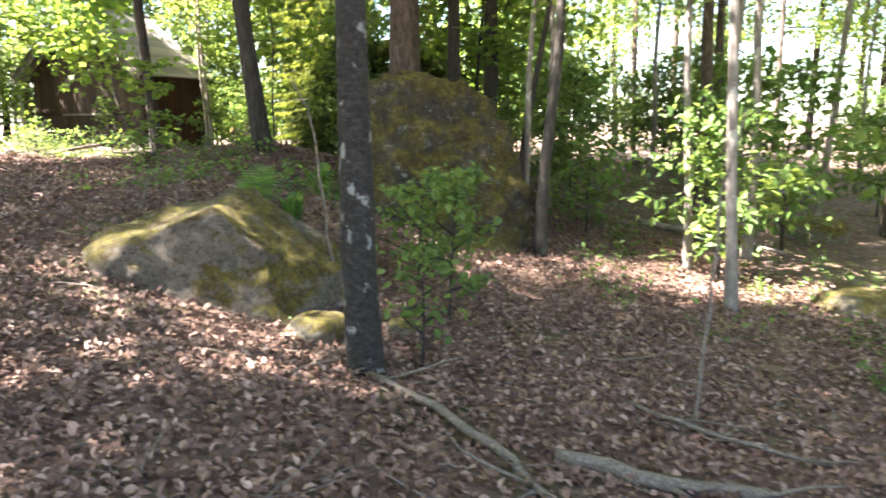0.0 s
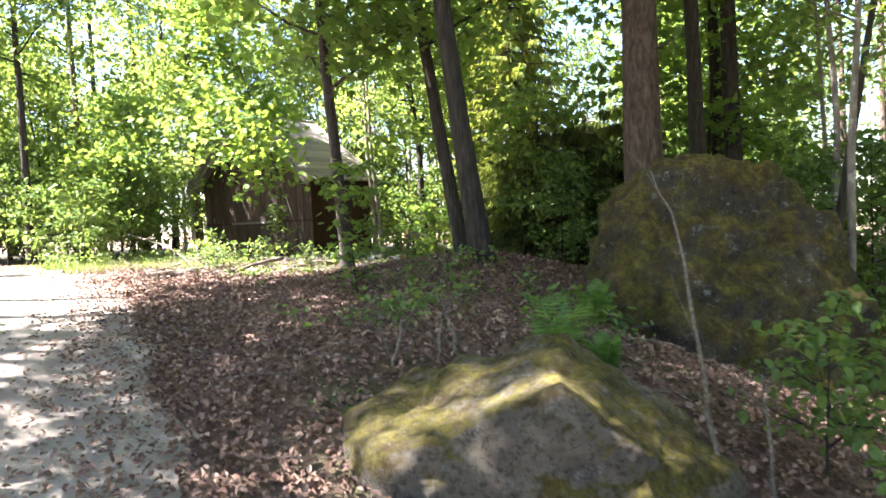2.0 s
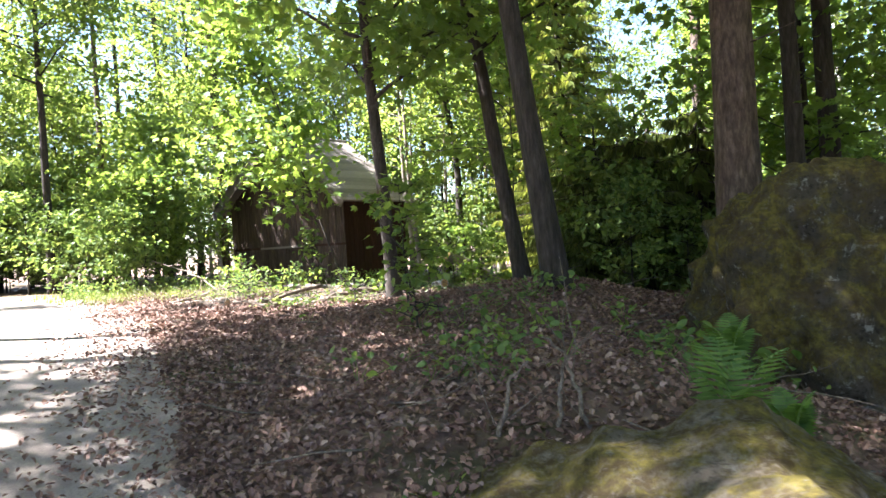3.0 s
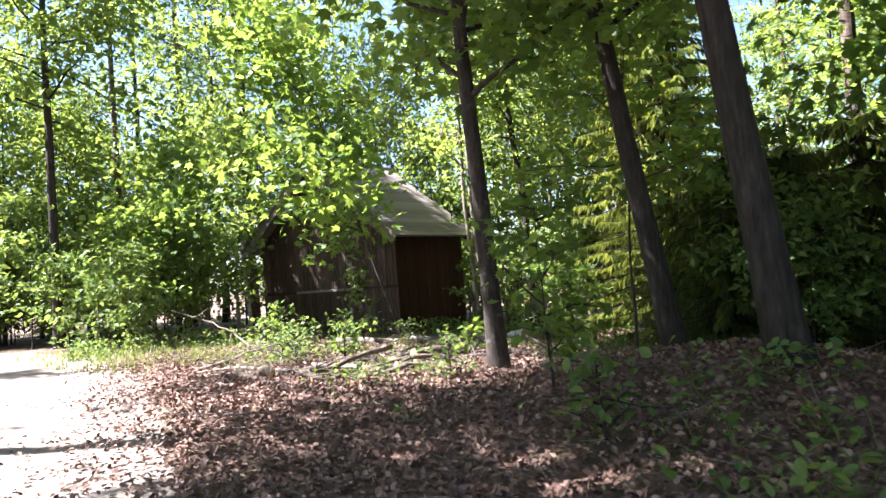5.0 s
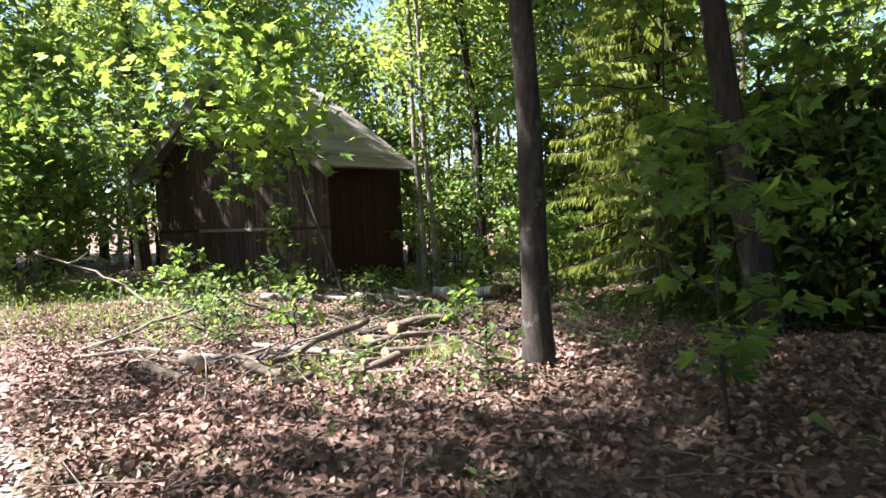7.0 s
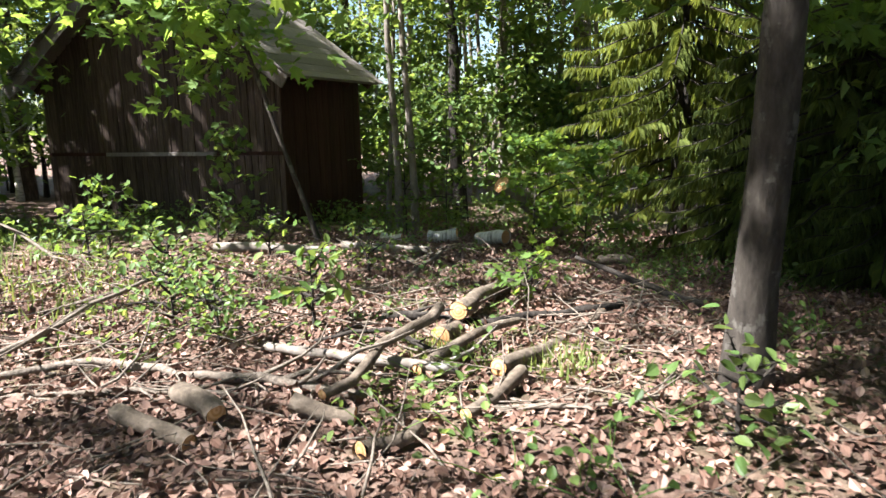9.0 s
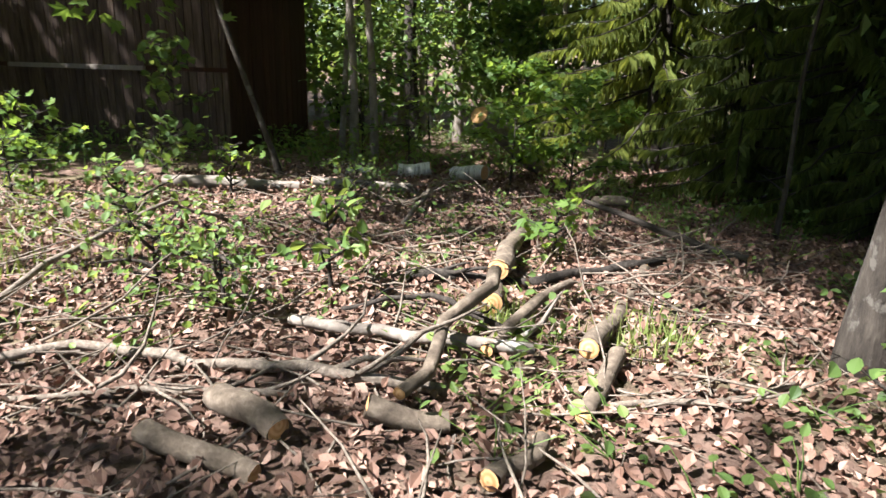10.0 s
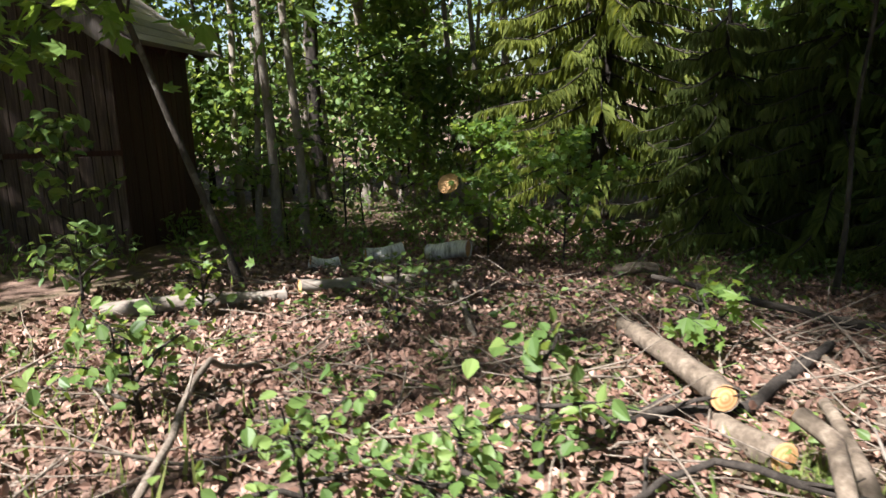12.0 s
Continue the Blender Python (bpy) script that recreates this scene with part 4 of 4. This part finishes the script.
for i, (px, py, h, sp, n, size, ol, words) in enumerate((
        (0.05, 6.3, 1.35, .55, 520, .085, BROAD, "dark green leafy shrub beside the great boulder"),
        (-0.25, 6.9, 1.1, .45, 380, .08, BROAD, "small leafy shrub beside the great boulder"),
        (-0.15, 5.1, .85, .28, 90, .085, BROAD, "thin sapling with round leaves by the trunk"),
        (-4.7, 11.5, 1.6, .55, 260, .12, MAPLE_LEAF, "thin maple sapling at the track's edge"),
        (-4.3, 10.3, .5, .4, 70, .10, BROAD, "low leafy seedling among dead leaves"),
        (-8.35, 14.65, .45, .36, 220, .05, BROAD, "bushy green sapling in the clearing"),
        (-8.75, 15.05, .4, .42, 200, .05, BROAD, "bushy green sapling in the clearing"),
        (-7.5, 17.1, .5, .3, 150, .05, BROAD, "bushy green sapling near the grey logs"),
        (-8.6, 18.0, .5, .25, 50, .08, MAPLE_LEAF, "maple seedling growing by the grey log"),
        (-9.35, 18.9, .6, .3, 60, .11, BROAD, "broad-leaved seedling by the cabin"),
        (-7.8, 15.0, .55, .3, 60, .09, BROAD, "broad-leaved seedling among the branches"),
        (-9.15, 16.4, .45, .5, 150, .075, BROAD, "broad-leaved seedling in the clearing"),
        (-5.85, 12.95, .42, .28, 60, .075, BROAD, "round-leaved seedling at the foot of the maple"),
        (-6.2, 15.7, .4, .3, 70, .10, MAPLE_LEAF, "maple seedling beside a log"),
        (-5.4, 19.4, 1.5, .8, 650, .10, MAPLE_LEAF, "bushy maple sapling round the sawn trunk"),
        (-4.9, 18.7, 1.3, .8, 600, .10, MAPLE_LEAF, "bushy maple sapling at the edge of the clearing"),
        (-6.4, 21.1, 2.2, .7, 420, .09, BROAD, "thin tall sapling beside the cabin"),
        (-7.0, 21.6, 3.4, .9, 700, .10, BROAD, "thin tall sapling beside the cabin"),
        (-6.0, 21.5, 4.2, 1.1, 900, .11, BROAD, "thin tall sapling beside the cabin"),
        (-10.4, 17.8, .55, .4, 90, .09, MAPLE_LEAF, "maple seedling among weeds by the track"),
        (-10.5, 18.6, .9, .4, 90, .10, MAPLE_LEAF, "leafy maple sapling before the cabin front"),
        (-9.4, 20.15, 1.5, .45, 170, .12, BROAD, "leafy creeper stem against the cabin front"))):
    sapling(words, px, py, h, sp, n, size, ol, MAPLE if ol is MAPLE_LEAF else UNDER, 100 + i)

# the bright maple that hangs over the cabin's front
tree("maple_tree", "thin bent maple with bright leaves over the cabin front", "tree", stand(-8.1, 18.95),
     tree_shapes(151, 7.0, 0.032, 2.1, 2.0, 26, 2700, 0.20, MAPLE_LEAF, (-0.31, -0.03), 0.32, low=0.3, west=True), BARK_MID, MAPLE)
tree("maple_tree", "bushy bright young maple beside the cabin", "tree", stand(-13.9, 20.3),
     tree_shapes(152, 4.6, 0.06, 0.4, 1.7, 16, 2400, 0.17, MAPLE_LEAF, (0.02, 0.01), 0.3), BARK, MAPLE)


# ---- what lies and grows too thick to count ----
def strew_litter():
    rng = np.random.default_rng(9)
    s = Shape()
    n = 140000
    u, v = rng.uniform(0.1, 9.5, n), rng.uniform(0.5, 21, n)
    x, y = 0.812 * u - 0.584 * v, 0.584 * u + 0.812 * v
    pos = np.array([tuple(on_ground(a, b, 0.012)) for a, b in zip(x, y)])
    pos[:, 2] += rng.uniform(0, 0.025, n)
    leaves(s, rng, pos, rng.uniform(0.028, 0.068, n), CURL, 0.55)
    m = 11000
    u, v = rng.normal(0.0, 0.45, m), rng.uniform(0, 20, m)
    x, y = 0.812 * u - 0.584 * v, 0.584 * u + 0.812 * v
    pos = np.array([tuple(on_ground(a, b, 0.05)) for a, b in zip(x, y)])
    leaves(s, rng, pos, rng.uniform(0.03, 0.06, m), CURL, 0.4)
    tagged(part("leaf_litter", s, DEAD), "thick layer of curled brown dead leaves", "dead leaves", kind="stuff")


def strew_twigs():
    rng = np.random.default_rng(10)
    s = Shape()
    for i in range(1150):
        if i < 850:
            u, v = rng.uniform(0.3, 5.5), rng.uniform(14.5, 20)
        else:
            u, v = rng.uniform(0.3, 6), rng.uniform(0.5, 14)
        x, y = plan(u, v)
        a, l = rng.uniform(0, 6.28), rng.uniform(0.15, 0.9)
        pts = wander(rng, on_ground(x, y, 0.03), (math.cos(a), math.sin(a), rng.uniform(-0.02, 0.10)), l, 4, 0.14)
        r = rng.uniform(0.003, 0.009)
        s.tube(pts, [r, r * 0.9, r * 0.8, r * 0.6, r * 0.3], 4)
    tagged(part("fallen_twigs", s, TWIG, smooth=True), "scattered thin dry twigs and brushwood", "twigs", kind="stuff")


def strew_weeds():
    rng = np.random.default_rng(12)
    s, g = Shape(), Shape()
    spots = []
    for _ in range(230):
        u, v = rng.uniform(0.5, 6), rng.uniform(14, 20.5)
        x, y = plan(u, v)
        if noise.noise(Vector((x * 0.8, y * 0.8, 2))) > -0.12 and u + 0.25 * (v - 14) > 1.4:
            spots.append((x, y, 0.10 if v > 18.3 else 0.16))
    for _ in range(420):
        u, v = rng.uniform(-1.5, 6.5), rng.uniform(18.5, 24)
        x, y = plan(u, v)
        if clear_of_cabin(x, y, 0.1) and (v > 21.2 + 0.1 * u) and u > -0.1 - 0.5 * (v - 18.5):
            spots.append((x, y, 0.35))
    for _ in range(110):
        u, v = rng.uniform(1, 8), rng.uniform(4, 14)
        if noise.noise(Vector((u * 0.6, v * 0.6, 8))) > 0.1:
            spots.append((*plan(u, v), 0.15))
    for _ in range(200):
        x, y = rng.uniform(-8.4, -3.8), rng.uniform(19.4, 24)
        if clear_of_cabin(x, y, -0.9):
            spots.append((x, y, 0.4))
    for _ in range(120):
        x, y = rng.uniform(-5.0, -1.2), rng.uniform(16.2, 19.6)
        spots.append((x, y, 0.28))
    for _ in range(420):
        u, v = rng.uniform(6, 15), rng.uniform(-4, 12)
        if noise.noise(Vector((u * 0.5, v * 0.5, 8))) > -0.15:
            spots.append((*plan(u, v), 0.32))
    for _ in range(500):
        u, v = rng.uniform(-12, -3.4), rng.uniform(8, 32)
        if noise.noise(Vector((u * 0.5, v * 0.5, 4))) > -0.2 and (u < -3.6 - 0.3 * max(0, v - 19)):
            spots.append((*plan(u, v), 0.35))
    for _ in range(60):
        x, y = rng.uniform(-4.3, -1.3), rng.uniform(7.9, 11.2)
        if noise.noise(Vector((x, y, 6))) > -0.25:
            spots.append((x, y, 0.3))
    for x, y, h in spots:
        far = x > 1.5 or y > 19.5 or x < -10.5
        n = int(rng.integers(7, 15))
        base = on_ground(x, y)
        pos = np.array(base) + np.column_stack([rng.normal(0, 0.13, n), rng.normal(0, 0.13, n), rng.uniform(0.05, 1, n) * h])
        leaves(s, rng, pos, rng.uniform(0.5, 1.1, n) * (0.06 if h < 0.3 else 0.10), OVAL if far else BROAD, 0.5)
        for p in pos[:5]:
            s.tube([base, Vector(base).lerp(Vector(p), 0.6) + Vector((0.01, 0, 0.01)), p], [0.004, 0.003, 0.002], 3, 0, False)
    tagged(part("wild_plants", s, UNDER), "low green weeds and seedlings", "weeds", kind="stuff")
    n = 9000
    u, v = rng.uniform(-3.5, 6, n), rng.uniform(15.5, 24, n)
    keep = (v > 17.5 + 0.35 * np.abs(u - 1)) & (u > -0.2 - 0.45 * (v - 17)) & (u < 2.4)
    u, v = u[keep], v[keep]
    x, y = 0.812 * u - 0.584 * v, 0.584 * u + 0.812 * v
    pos = [on_ground(a, b) for a, b in zip(x, y) if clear_of_cabin(a, b, 0)]
    leaves(g, rng, np.array([tuple(p) for p in pos]), rng.uniform(0.06, 0.20, len(pos)), BLADE, 0.35, -1.2)
    n = 260
    pos = np.array([tuple(on_ground(-6.95 + a, 14.45 + b)) for a, b in rng.normal(0, 0.12, (n, 2))] + [tuple(on_ground(-6.35 + a, 14.1 + b)) for a, b in rng.normal(0, 0.14, (n, 2))])
    leaves(g, rng, pos, rng.uniform(0.06, 0.16, len(pos)), BLADE, 0.5, -1.0)
    tagged(part("grass", g, GRASS), "thin sunlit yellow-green grass", "grass", kind="stuff")


strew_litter()
strew_twigs()
strew_weeds()
